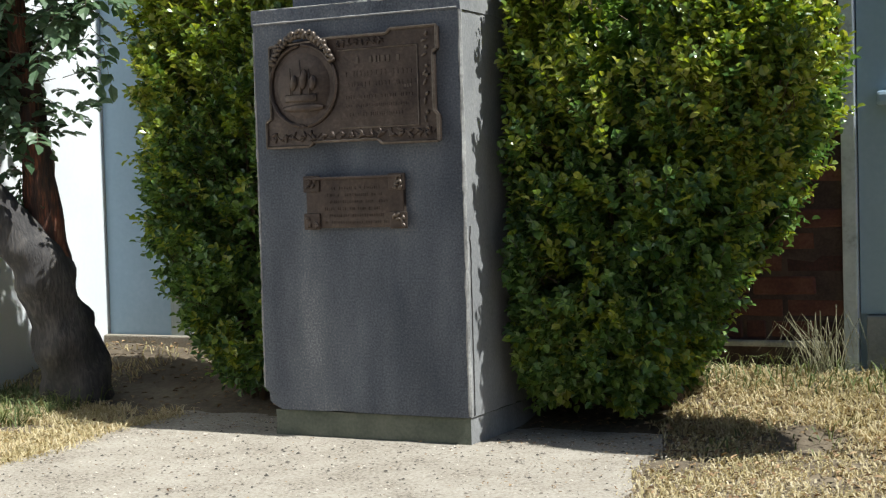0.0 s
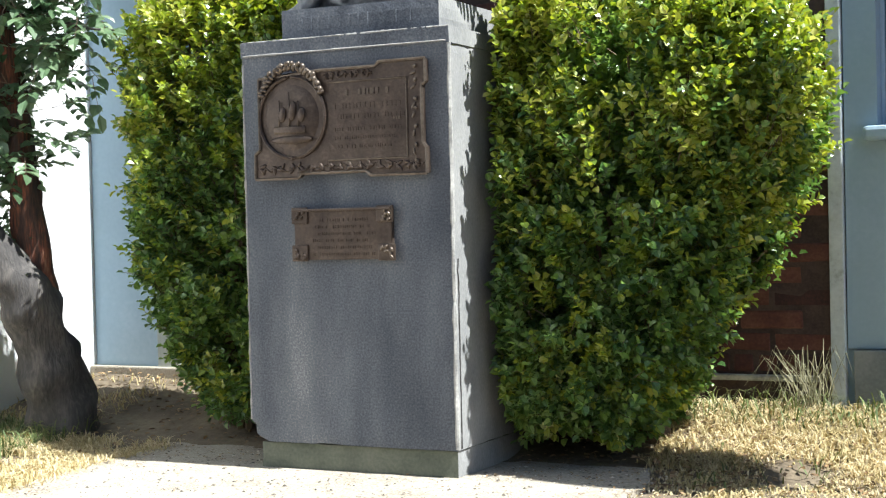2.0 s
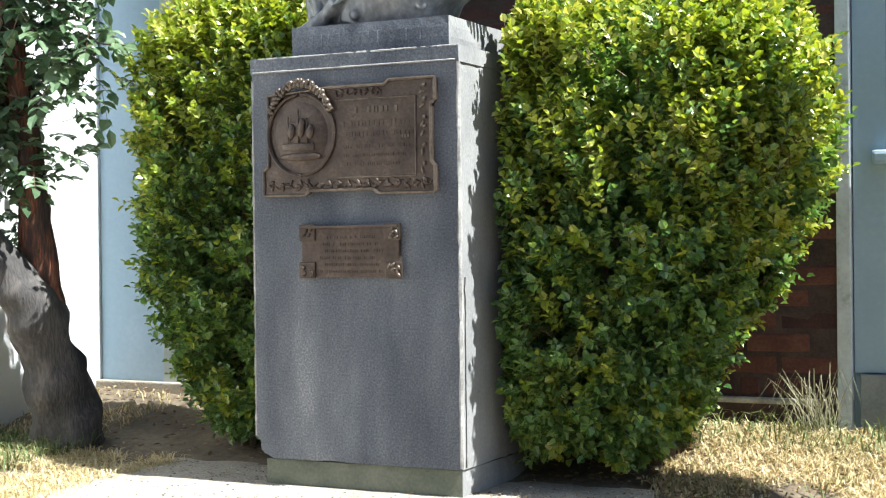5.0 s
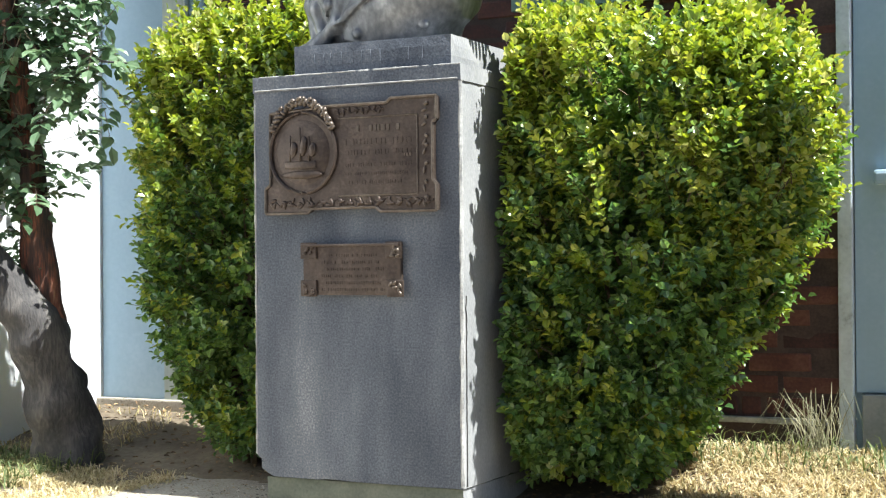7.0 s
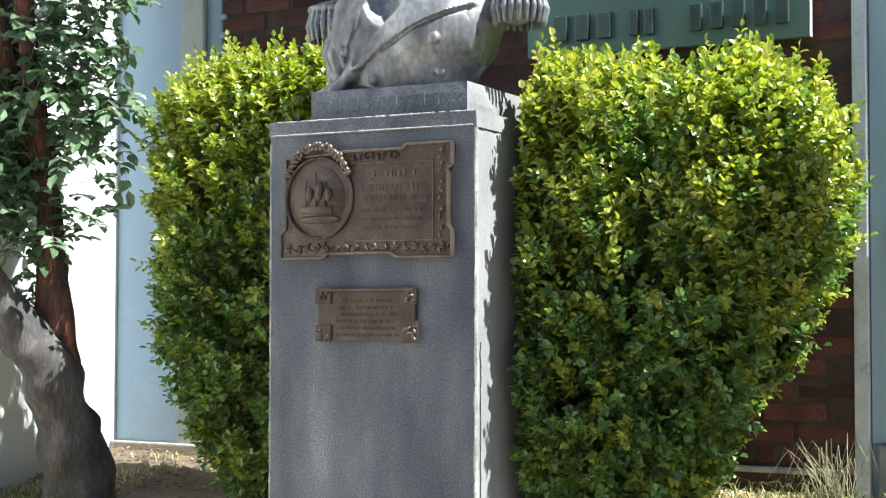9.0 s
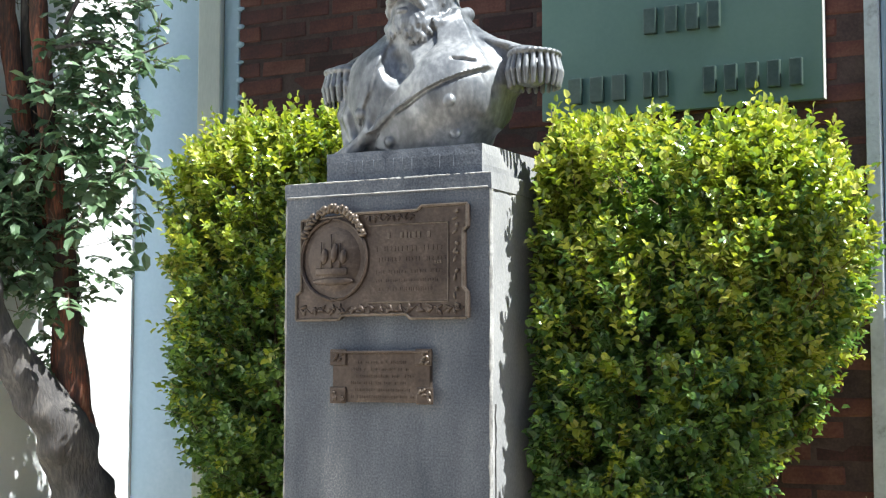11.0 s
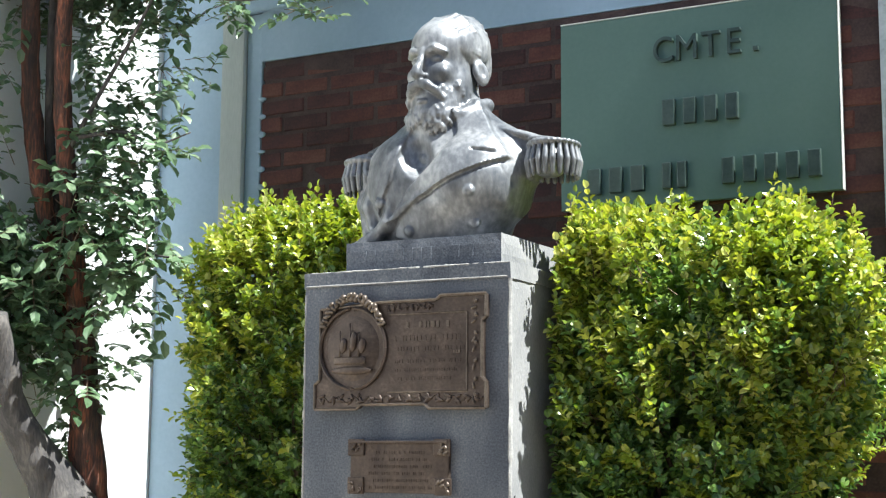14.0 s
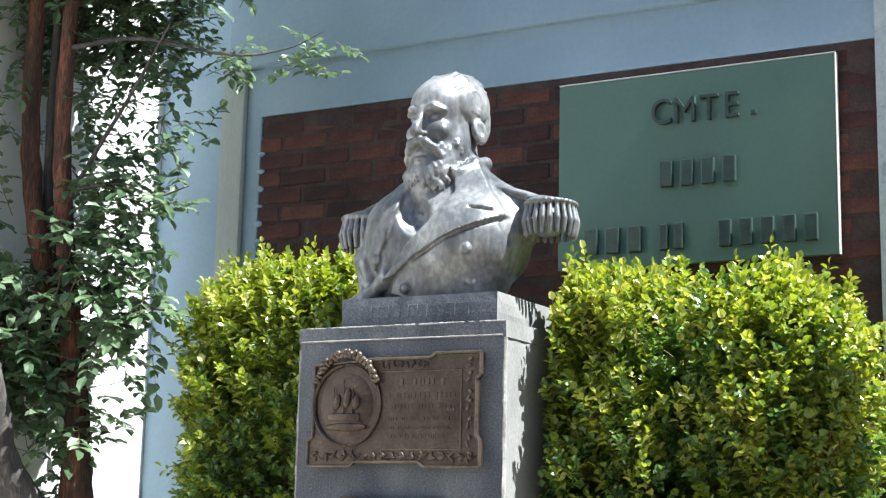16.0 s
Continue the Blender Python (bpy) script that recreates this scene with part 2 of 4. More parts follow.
WX0, WX1, WZ0, WZ1 = 1.125, 2.05, 1.155, 2.35
for lo, hi in (((-2.6, -0.3), (WX0, 3.6)), ((WX1, -0.3), (3.2, 3.6)), ((WX0, -0.3), (WX1, WZ0)), ((WX0, WZ1), (WX1, 3.6))):
    structure("wall_north", boxed((lo[0], WALL_Y + 0.02, lo[1]), (hi[0], WALL_Y + 0.3, hi[1])), PLASTER, "pale blue-grey painted plaster wall in shade", "wall")
window = thing("window_1", "dark glazed window with a rounded painted sill", "window", kind="structure")
GLASS = bpy.data.materials.new("window_glass")
GLASS.use_nodes = True
gb = GLASS.node_tree.nodes["Principled BSDF"]
gb.inputs["Base Color"].default_value, gb.inputs["Roughness"].default_value, gb.inputs["Transmission Weight"].default_value = (0.75, 0.82, 0.85, 1), 0.03, 1.0
pane = part("pane", boxed((WX0 + 0.012, WALL_Y + 0.10, WZ0 + 0.03), (WX1 - 0.03, WALL_Y + 0.106, WZ1 - 0.03)), GLASS, window)
pane.visible_shadow = False
for lo, hi in (((WX0, WZ0), (WX0 + 0.016, WZ1)), ((WX1 - 0.035, WZ0), (WX1, WZ1)), ((WX0 + 0.035, WZ0), (WX1 - 0.035, WZ0 + 0.035)), ((WX0 + 0.035, WZ1 - 0.035), (WX1 - 0.035, WZ1))):
    part("window_frame", boxed((lo[0], WALL_Y + 0.08, lo[1]), (hi[0], WALL_Y + 0.125, hi[1]), 0.004), PLASTER, window)
part("window_sill", boxed((WX0 - 0.045, WALL_Y - 0.06, WZ0 - 0.055), (WX1 + 0.045, WALL_Y + 0.08, WZ0 - 0.001), 0.015), PLASTER, window)
room = boxed((WX0 - 0.3, WALL_Y + 0.31, 0.3), (WX1 + 0.3, WALL_Y + 2.2, 2.8))
bmesh.ops.delete(room, geom=[f for f in room.faces if f.calc_center_median().y < WALL_Y + 0.4], context="FACES")
structure("room_wall", room, FOOTING, "dim grey room behind the window", "wall")
pier = structure("wall_pier", boxed((-2.498, WALL_Y - 0.01, -0.3), (-2.125, WALL_Y + 0.02, 2.92), 0.004), PLASTER, "pale blue-grey plastered pier beside the brick", "wall")
structure("wall_lintel", boxed((-1.905, WALL_Y - 0.015, BZ1 + 0.003), (0.95, WALL_Y + 0.02, 2.924)), PLASTER, "plastered lintel band above the brick panel", "wall")
structure("wall_beam", boxed((-2.1, WALL_Y - 0.045, 2.9242), (3.2, WALL_Y + 0.02, 3.6), 0.012), PLASTER, "projecting painted beam under the roof", "wall")
structure("wall_west", boxed((-2.85, -3.2, -0.3), (-2.50, WALL_Y + 0.02, 4.2), 0.004), WHITE_WALL, "bright white wing wall lit by the sun", "wall")
structure("trim", boxed((-2.122, WALL_Y - 0.035, 0.1), (-1.995, WALL_Y + 0.02, 3.05), 0.006), TRIM, "beige painted upright trim beside the brick", "trim")
structure("trim", boxed((-1.990, WALL_Y - 0.012, 0.1), (B0 - 0.004, WALL_Y + 0.02, BZ1 + 0.24), 0.006), PLASTER, "narrow plastered edge against the brick", "trim")
bm = bmesh.new()
for k in range(12, 28):
    zz = 0.236 + k * COURSE + 0.004
    ell(bm, (B0 + 0.004, WALL_Y - 0.012, zz), (0.022, 0.008, 0.013 + 0.004 * math.sin(k * 2.3)), (0, 0, 0), 10)
structure("trim_drips", bm, PLASTER, "plaster crept over the brick joints", "trim")
structure("door_jamb", boxed((B1 + 0.012, WALL_Y - 0.03, 0.12), (1.0, WALL_Y + 0.02, 2.92), 0.005), JAMB, "white painted jamb with peeling edge", "door jamb")
for lo, hi in (((1.006, 0.34), (WX0, 2.92)), ((WX1, 0.34), (3.2, 2.92)), ((WX0, 0.34), (WX1, WZ0 - 0.056)), ((WX0, WZ1), (WX1, 2.92))):
    structure("wall_panel", boxed((lo[0], WALL_Y - 0.005, lo[1]), (hi[0], WALL_Y + 0.019, hi[1])), PLASTER, "smooth pale blue painted panel beyond the brick", "wall")
structure("baseboard", boxed((1.03, WALL_Y - 0.03, 0.0), (3.2, WALL_Y + 0.02, 0.335), 0.006), FOOTING, "dark grey cement skirting at the wall's foot", "baseboard")
structure("footing", boxed((-2.498, WALL_Y - 0.06, -0.1), (B0 + 0.1, WALL_Y - 0.012, 0.205), 0.008), PAVING, "pale cement footing along the wall's foot", "footing")
structure("ledge", boxed((-1.8, WALL_Y - 0.04, 0.214), (0.9, WALL_Y - 0.002, 0.236), 0.006), ARRIS, "thin pale cement ledge under the bricks", "ledge")
# unseen wall behind the camera, added to hold back low sky light
structure("sky_block_wall", boxed((-22, -12.3, -0.1), (24, -12.0, 6.0)), FOOTING, "unseen plain grey wall added to cut low sky light", "wall")
structure("roof_slab", boxed((-2.6, WALL_Y - 0.06, 3.603), (3.2, WALL_Y + 0.6, 3.72), 0.01), PLASTER, "painted roof slab on top of the wall", "roof")
brick_wall = structure("wall_brick", boxed((B0 + 0.012, WALL_Y - 0.008, 0.0), (B1 + 0.0115, WALL_Y + 0.019, BZ1)), MORTAR, "old red brick panel with dark recessed joints", "wall")

# ---- pedestal ----
pedestal = thing("pedestal", "dark grey cement pedestal with a pale worn corner", "pedestal")
PW, PD, PH = 0.80, 0.56, 1.425


def weathered_block(lo, hi, step, rough_amp, chip=None):
    """A block cut into a grid of faces with slightly worn, uneven arrises."""
    bm = bmesh.new()
    box(bm, lo, hi)
    for ax in range(3):
        n = max(int((hi[ax] - lo[ax]) / step), 1)
        for k in range(1, n):
            co, no = Vector((0, 0, 0)), Vector((0, 0, 0))
            co[ax], no[ax] = lo[ax] + (hi[ax] - lo[ax]) * k / n, 1
            bmesh.ops.bisect_plane(bm, geom=bm.verts[:] + bm.edges[:] + bm.faces[:], plane_co=co, plane_no=no)
    mid = (Vector(lo) + Vector(hi)) / 2
    for v in bm.verts:
        edge = sum(abs(v.co[i] - lo[i]) < 1e-5 or abs(v.co[i] - hi[i]) < 1e-5 for i in range(3))
        if edge >= 2:
            w = 0.003 + 0.005 * max(noise.noise(v.co * 14), 0) + rough_amp * max(noise.noise(v.co * 40) - 0.1, 0)
            v.co += (mid - v.co).normalized() * w
        if chip:
            d = (v.co - Vector(chip[0])).length
            if d < chip[1]:
                v.co += (mid - v.co).normalized() * (chip[1] - d) * 0.7
    return bm


shaft = part("shaft", weathered_block((-PW, 0, 0.092), (0, PD, PH), 0.035, 0.008, ((-PW, 0, 0.11), 0.06)), GRANITE, pedestal)
part("cap", weathered_block((-PW - 0.004, -0.006, PH - 0.005), (0.006, PD + 0.006, PH + 0.05), 0.03, 0.008), GRANITE, pedestal)
part("base", weathered_block((-PW + 0.035, 0.012, -0.03), (-0.004, PD - 0.015, 0.092), 0.04, 0.006), PLINTH_BASE, pedestal, "greenish cement base")
bm = bmesh.new()
tube(bm, [(-0.001, 0.002, 0.10 + k * 0.03) for k in range(45)], [0.007 + 0.004 * noise.noise(Vector((0, 0, k * 0.9))) for k in range(45)], 6, 0.5)
part("arris", bm, ARRIS, pedestal, "pale worn mortar corner")
bm = bmesh.new()
tube(bm, [(-PW + 0.004, 0.003, 0.17 + k * 0.03) for k in range(42)], [0.004 + 0.003 * noise.noise(Vector((4, 0, k * 0.8))) for k in range(42)], 6, 0.5)
part("arris", bm, ARRIS, pedestal, "pale worn mortar corner")
bm = bmesh.new()
tube(bm, [(-PW + 0.01 + k * 0.026, -0.005, PH + 0.002) for k in range(31)], [0.0028 + 0.0022 * noise.noise(Vector((k * 0.9, 3, 0))) for k in range(31)], 6, 0.4)
part("joint", bm, ARRIS, pedestal, "pale mortar joint under the cap")
# worn upper front edge, the sun it catches put into the colour
bm = bmesh.new()
for x0, x1, y, z in ((-PW + 0.005, 0.0, -0.001, PH + 0.0485),):
    tube(bm, [(x0 + (x1 - x0) * k / 60, y, z + 0.0015 * noise.noise(Vector((k * 0.7, 9, 0)))) for k in range(61)], [0.0028 + 0.0034 * noise.noise(Vector((k * 1.3, 3, 0))) for k in range(61)], 6, 0.5)
part("sunlit_worn_edge", bm, ARRIS, pedestal, "worn upper edge painted pale as sunlit")



def sun_paled(ob):
    """Paler cement on the faces towards the sun, standing in for sunlight."""
    ob.data.materials.append(SUNLIT_SIDE)
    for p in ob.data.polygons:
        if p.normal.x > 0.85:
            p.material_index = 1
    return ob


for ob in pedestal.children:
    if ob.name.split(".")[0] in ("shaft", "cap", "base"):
        sun_paled(ob)

CRACK = material("crack_shadow", [(0.3, (0.03, 0.03, 0.03)), (0.7, (0.07, 0.065, 0.06))], 20, 90, 0.95, 0.2)
bm = bmesh.new()
tube(bm, [(0.0015, 0.030 + 0.006 * noise.noise(Vector((0, 0, k * 0.5))), 0.10 + k * 0.02) for k in range(32)], [0.0022 + 0.0014 * noise.noise(Vector((k * 0.8, 0, 0))) for k in range(32)], 5)
part("crack", bm, CRACK, pedestal, "dark crack along the corner")

# ---- plaques ----
def extrude_outline(outline, y0, y1, bevel=0.004):
    """A plate standing upright: an outline in x and z, between two depths, with a softened front edge."""
    bm = bmesh.new()
    face = bm.faces.new([bm.verts.new((x, y1, z)) for x, z in outline])
    r = bmesh.ops.extrude_face_region(bm, geom=[face])
    moved = [g for g in r["geom"] if isinstance(g, bmesh.types.BMVert)]
    for v in moved:
        v.co.y = y0
    if bevel:
        es = [e for e in bm.edges if all(abs(v.co.y - y0) < 1e-6 for v in e.verts)]
        bmesh.ops.bevel(bm, geom=es, offset=bevel, segments=2, affect="EDGES")
    bmesh.ops.recalc_face_normals(bm, faces=bm.faces[:])
    return bm


def rounded(pts, r, n=4):
    """Round the corners of an outline."""
    out = []
    for i, p in enumerate(pts):
        p, a, b = Vector(p), Vector(pts[i - 1]), Vector(pts[(i + 1) % len(pts)])
        a, b = p + (a - p).normalized() * r, p + (b - p).normalized() * r
        for k in range(n + 1):
            t = k / n
            out.append(tuple((1 - t) ** 2 * a + 2 * t * (1 - t) * p + t * t * b))
    return out


X0, X1, Z0, Z1 = -0.735, -0.075, 1.000, 1.372
plaque = thing("plaque", "large cast bronze plaque with oval medallion and leaf border", "plaque")
o = [(X0, Z0), (-0.565, Z0), (-0.55, Z0 + 0.014), (-0.30, Z0 + 0.014), (-0.285, Z0), (X1, Z0), (X1, Z0 + 0.085), (X1 - 0.014, Z0 + 0.10), (X1 - 0.014, Z1 - 0.085),
     (X1, Z1 - 0.075), (X1, Z1), (-0.245, Z1), (-0.26, Z1 - 0.014), (-0.47, Z1 - 0.014), (X0 + 0.02, Z1 - 0.03), (X0 + 0.02, Z0 + 0.10), (X0, Z0 + 0.085)]
part("plate", extrude_outline(rounded(o, 0.006, 3), -0.024, -0.001, 0.004), BRONZE, plaque)
bm = bmesh.new()
for a, b in zip(o, o[1:] + o[:1]):
    tube(bm, [(a[0], -0.026, a[1]), (b[0], -0.026, b[1])], [0.0055, 0.0055], 6)
part("rim", bm, BRONZE_LIGHT, plaque, "raised rubbed rim")
bm = bmesh.new()
IX0, IX1, IZ0, IZ1 = -0.445, -0.145, 1.055, 1.315
for a, b in (((IX0, IZ1), (IX1, IZ1)), ((IX1, IZ1), (IX1, IZ0)), ((IX1, IZ0), (IX0, IZ0))):
    tube(bm, [(a[0], -0.025, a[1]), (b[0], -0.025, b[1])], [0.003, 0.003], 6)
part("inner_rim", bm, BRONZE_LIGHT, plaque)
MC = Vector((-0.583, -0.02, 1.205))
bm = bmesh.new()
ell(bm, MC + Vector((0, 0.008, 0)), (0.126, 0.022, 0.132), seg=28)
med = part("medallion", bm, BRONZE, plaque, "oval medallion", smooth=True)
bm = bmesh.new()
ring_pts = [MC + Vector((0.130 * math.cos(a), -0.008, 0.137 * math.sin(a))) for a in (2 * math.pi * k / 40 for k in range(41))]
tube(bm, ring_pts, [0.007] * 41, 6)
part("medallion_rim", bm, BRONZE, plaque)
bm = bmesh.new()
box(bm, MC + Vector((-0.07, -0.019, -0.055)), MC + Vector((0.055, -0.010, -0.028)), 0.006)
for dx, h in ((-0.045, 0.09), (-0.005, 0.115), (0.03, 0.085)):
    tube(bm, [MC + Vector((dx, -0.018, -0.03)), MC + Vector((dx, -0.017, -0.03 + h))], [0.003, 0.002], 6)
    ell(bm, MC + Vector((dx + 0.012, -0.016, -0.03 + h * 0.45)), (0.014, 0.008, h * 0.30), (0, 8, 0), 10)
ell(bm, MC + Vector((0, -0.012, -0.075)), (0.085, 0.007, 0.014), seg=12)
part("ship_relief", bm, BRONZE, med, "sailing ship in low relief", smooth=True)
random.seed(5)
bm = bmesh.new()
for k in range(19):
    a = radians(28 + k * 124 / 18)
    c = MC + Vector((0.132 * math.cos(a), -0.014, 0.170 * math.sin(a)))
    ell(bm, c, (0.016, 0.013, 0.009), (0, -math.degrees(a) + random.uniform(-50, 50), 0), 8)
    ell(bm, c + Vector((random.uniform(-0.008, 0.008), -0.006, 0.012)), (0.011, 0.010, 0.008), (0, random.uniform(-80, 80), 0), 8)
tagged(part("wreath", bm, BRONZE_LIGHT, plaque, "rubbed leaf wreath", smooth=True), kind="stuff")


def garland(x0, x1, z, n, size):
    """A winding stem in low relief with uneven acanthus leaves on both sides."""
    bm = bmesh.new()
    steps = 6 * n
    tube(bm, [(x0 + (x1 - x0) * k / steps, -0.025, z + size * 0.55 * math.sin(k * 0.62)) for k in range(steps + 1)], [size * 0.16] * (steps + 1), 5)
    for k in range(n):
        x = x0 + (x1 - x0) * (k + 0.5) / n
        turn = random.uniform(15, 75) * (1 if k % 2 else -1)
        for a, dz in ((turn, 0.5), (turn + 70, -0.35), (turn - 55, -0.05)):
            w = size * random.uniform(0.6, 1.05)
            ell(bm, (x + random.uniform(-0.4, 0.4) * size, -0.025, z + size * (dz + random.uniform(-0.25, 0.25))), (w, 0.006, w * 0.40), (0, a, 0), 8)
    return bm


tagged(part("leaf_border", garland(-0.72, -0.085, 1.032, 17, 0.017), BRONZE, plaque, smooth=True), kind="stuff")
tagged(part("leaf_border", garland(-0.46, -0.27, 1.338, 8, 0.011), BRONZE, plaque, smooth=True), kind="stuff")
bm = bmesh.new()
for z in (1.345, 1.30, 1.24, 1.21, 1.15, 1.09, 1.04):
    ell(bm, (-0.112, -0.027, z + 0.004), (0.008, 0.006, 0.006), (0, z * 900, 0), 8)
    ell(bm, (-0.120, -0.026, z - 0.018), (0.005, 0.004, 0.012), (0, 25 + z * 300, 0), 8)
tagged(part("leaf_border", bm, BRONZE_LIGHT, plaque, smooth=True), kind="stuff")
random.seed(8)


def lettering_bars(x0, x1, z, h, y, depth=0.004):
    """Raised bars in place of lettering that cannot be read."""
    bm = bmesh.new()
    x = x0
    while x < x1 - h * 0.3:
        w = h * random.choice((0.35, 0.55, 0.6, 0.75))
        if random.random() > 0.14:
            box(bm, (x, y - depth, z), (x + w, y + 0.002, z + h), 0.0008)
        x += w + h * 0.28
    return bm


def bars_part(lines, y, depth, mat, parent):
    bm = bmesh.new()
    for x0, x1, z, h in lines:
        one = mesh_of("line", lettering_bars(x0, x1, z, h, y, depth))
        bm.from_mesh(one)
        bpy.data.meshes.remove(one)
    return tagged(part("lettering", bm, mat, parent), "raised unreadable lettering", kind="stuff")


bars_part([(-0.375, -0.20, 1.268, 0.020), (-0.195, -0.155, 1.180, 0.010)], -0.023, 0.004, BRONZE_LIGHT, plaque)
bars_part([(-0.42, -0.165, 1.224, 0.018), (-0.41, -0.16, 1.190, 0.015), (-0.42, -0.165, 1.150, 0.012), (-0.43, -0.17, 1.122, 0.010), (-0.41, -0.19, 1.092, 0.012)], -0.023, 0.0022, BRONZE, plaque)

small = thing("plaque", "small bronze plaque with ornamental corner brackets on the pedestal", "plaque")
part("plate", boxed((-0.590, -0.020, 0.722), (-0.213, -0.001, 0.892), 0.004), BRONZE, small)
bm = boxed((-0.592, -0.034, 0.885), (-0.215, -0.018, 0.894), 0.003)
part("top_lip", bm, BRONZE, small)
for cx, cz in ((-0.565, 0.745), (-0.565, 0.872), (-0.236, 0.872), (-0.232, 0.745)):
    right = cx > -0.4
    br = part("corner_bracket", boxed((cx - 0.032, -0.027, cz - 0.028), (cx + 0.032, -0.019, cz + 0.028), 0.004), BRONZE, small)
    bm = bmesh.new()
    for k in range(7):
        ell(bm, (cx + random.uniform(-0.02, 0.022), -0.029, cz + random.uniform(-0.02, 0.02)), (0.010, 0.006, 0.005), (0, random.uniform(0, 180), 0), 8)
    part("scroll", bm, BRONZE_LIGHT if right else BRONZE, br, smooth=True)
bars_part([(-0.52 + 0.02 * (k % 2), -0.275 - 0.015 * (k % 3), 0.735 + k * 0.023, 0.010) for k in range(6)], -0.020, 0.0018, BRONZE, small)

# ---- bust: one plain mesh, grown from blended simple forms ----
class Clay:
    """A solid made of blended forms on a fine grid, turned into one smooth mesh."""

    def __init__(self, lo, hi, step):
        self.lo, self.step = np.array(lo), step
        self.n = np.ceil((np.array(hi) - self.lo) / step).astype(int) + 1
        self.f = np.full(self.n, 0.05, np.float32)
        self.base = Matrix()

    def put(self, lo, hi, dist, soft, cut=False):
        a = np.clip(((np.array(lo) - self.lo) / self.step - 3).astype(int), 0, self.n)
        b = np.clip(((np.array(hi) - self.lo) / self.step + 4).astype(int), 0, self.n)
        if (b <= a).any():
            return
        g = np.meshgrid(*[self.lo[i] + self.step * np.arange(a[i], b[i]) for i in range(3)], indexing="ij")
        d = dist(np.stack(g, -1)).astype(np.float32)
        s = self.f[a[0]:b[0], a[1]:b[1], a[2]:b[2]]
        if cut:
            h = np.maximum(soft - np.abs(-s - d), 0) / soft
            s[...] = -(np.minimum(-s, d) - h * h * soft / 4)
        else:
            h = np.maximum(soft - np.abs(s - d), 0) / soft
            s[...] = np.minimum(s, d) - h * h * soft / 4

    def ball(self, c, r, turn=(0, 0, 0), soft=0.012, cut=False):
        m = self.base @ Matrix.LocRotScale(Vector(c), Euler([radians(t) for t in turn]), None)
        inv = np.array(m.inverted())
        r = np.array(r, float)
        mid, reach = np.array(m.translation), r.max() + soft

        def dist(p):
            q = p @ inv[:3, :3].T + inv[:3, 3]
            k0 = np.linalg.norm(q / r, axis=-1)
            k1 = np.linalg.norm(q / (r * r), axis=-1) + 1e-6
            return k0 * (k0 - 1) / k1
        self.put(mid - reach, mid + reach, dist, soft, cut)

    def rope(self, pts, radii, soft=0.006, cut=False):
        pts = [np.array(self.base @ Vector(p)) for p in pts]
        for (p0, p1), (r0, r1) in zip(zip(pts, pts[1:]), zip(radii, radii[1:])):
            def dist(p, p0=p0, p1=p1, r0=r0, r1=r1):
                ab = p1 - p0
                t = np.clip(((p - p0) @ ab) / (ab @ ab + 1e-9), 0, 1)
                return np.linalg.norm(p - p0 - t[..., None] * ab, axis=-1) - (r0 + (r1 - r0) * t)
            big = max(r0, r1) + soft
            self.put(np.minimum(p0, p1) - big, np.maximum(p0, p1) + big, dist, soft, cut)

    def slab(self, a, b, width, thick, face=(0, -1, 0), soft=0.008, cut=False):
        """A flat flap from a to b, as wide and thick as given, its broad side towards face."""
        a, b, face = Vector(a), Vector(b), Vector(face)
        x = (b - a).normalized()
        y = (face - x * face.dot(x)).normalized()
        rot = np.array(Matrix((x, y, x.cross(y))))
        mid, half = np.array((a + b) / 2), np.array(((b - a).length / 2, thick / 2, width / 2)) - 0.004

        def dist(p):
            q = np.abs((p - mid) @ rot.T) - half
            return np.linalg.norm(np.maximum(q, 0), axis=-1) + np.minimum(q.max(-1), 0) - 0.004
        reach = np.linalg.norm(half) + soft + 0.01
        self.put(mid - reach, mid + reach, dist, soft, cut)

    def skin(self, centre, way):
        """The first place of the surface met from outside towards centre."""
        for k in range(60, 0, -1):
            p = self.base @ (Vector(centre) + Vector(way) * 0.004 * k)
            i = np.round((np.array(p) - self.lo) / self.step).astype(int)
            if (i > 0).all() and (i < self.n - 1).all() and self.f[tuple(i)] < 0:
                return Vector(centre) + Vector(way) * 0.004 * k
        return Vector(centre)

    def patch(self, outline, thick, soft=0.006):
        """Cloth of that thickness laid on the front of what stands so far, inside an outline in x and z."""
        under, n = self.f, self.n
        x, z = np.meshgrid(self.lo[0] + self.step * np.arange(n[0]), self.lo[2] + self.step * np.arange(n[2]), indexing="ij")
        d, inside = np.full(x.shape, 9.0), np.zeros(x.shape, bool)
        for (x0, z0), (x1, z1) in zip(outline, outline[1:] + outline[:1]):
            ex, ez = x1 - x0, z1 - z0
            t = np.clip(((x - x0) * ex + (z - z0) * ez) / (ex * ex + ez * ez), 0, 1)
            d = np.minimum(d, np.hypot(x - x0 - t * ex, z - z0 - t * ez))
            inside ^= ((z0 > z) != (z1 > z)) & (x < ex * (z - z0) / (ez if ez else 1e-9) + x0)
        flat = np.where(inside, -d, d)[:, None, :]
        y = (self.lo[1] + self.step * np.arange(n[1]))[None, :, None]
        new_f = np.maximum(np.maximum(under - thick, flat), y - 0.27)
        h = np.maximum(soft - np.abs(under - new_f), 0) / soft
        self.f = (np.minimum(under, new_f) - h * h * soft / 4).astype(np.float32)

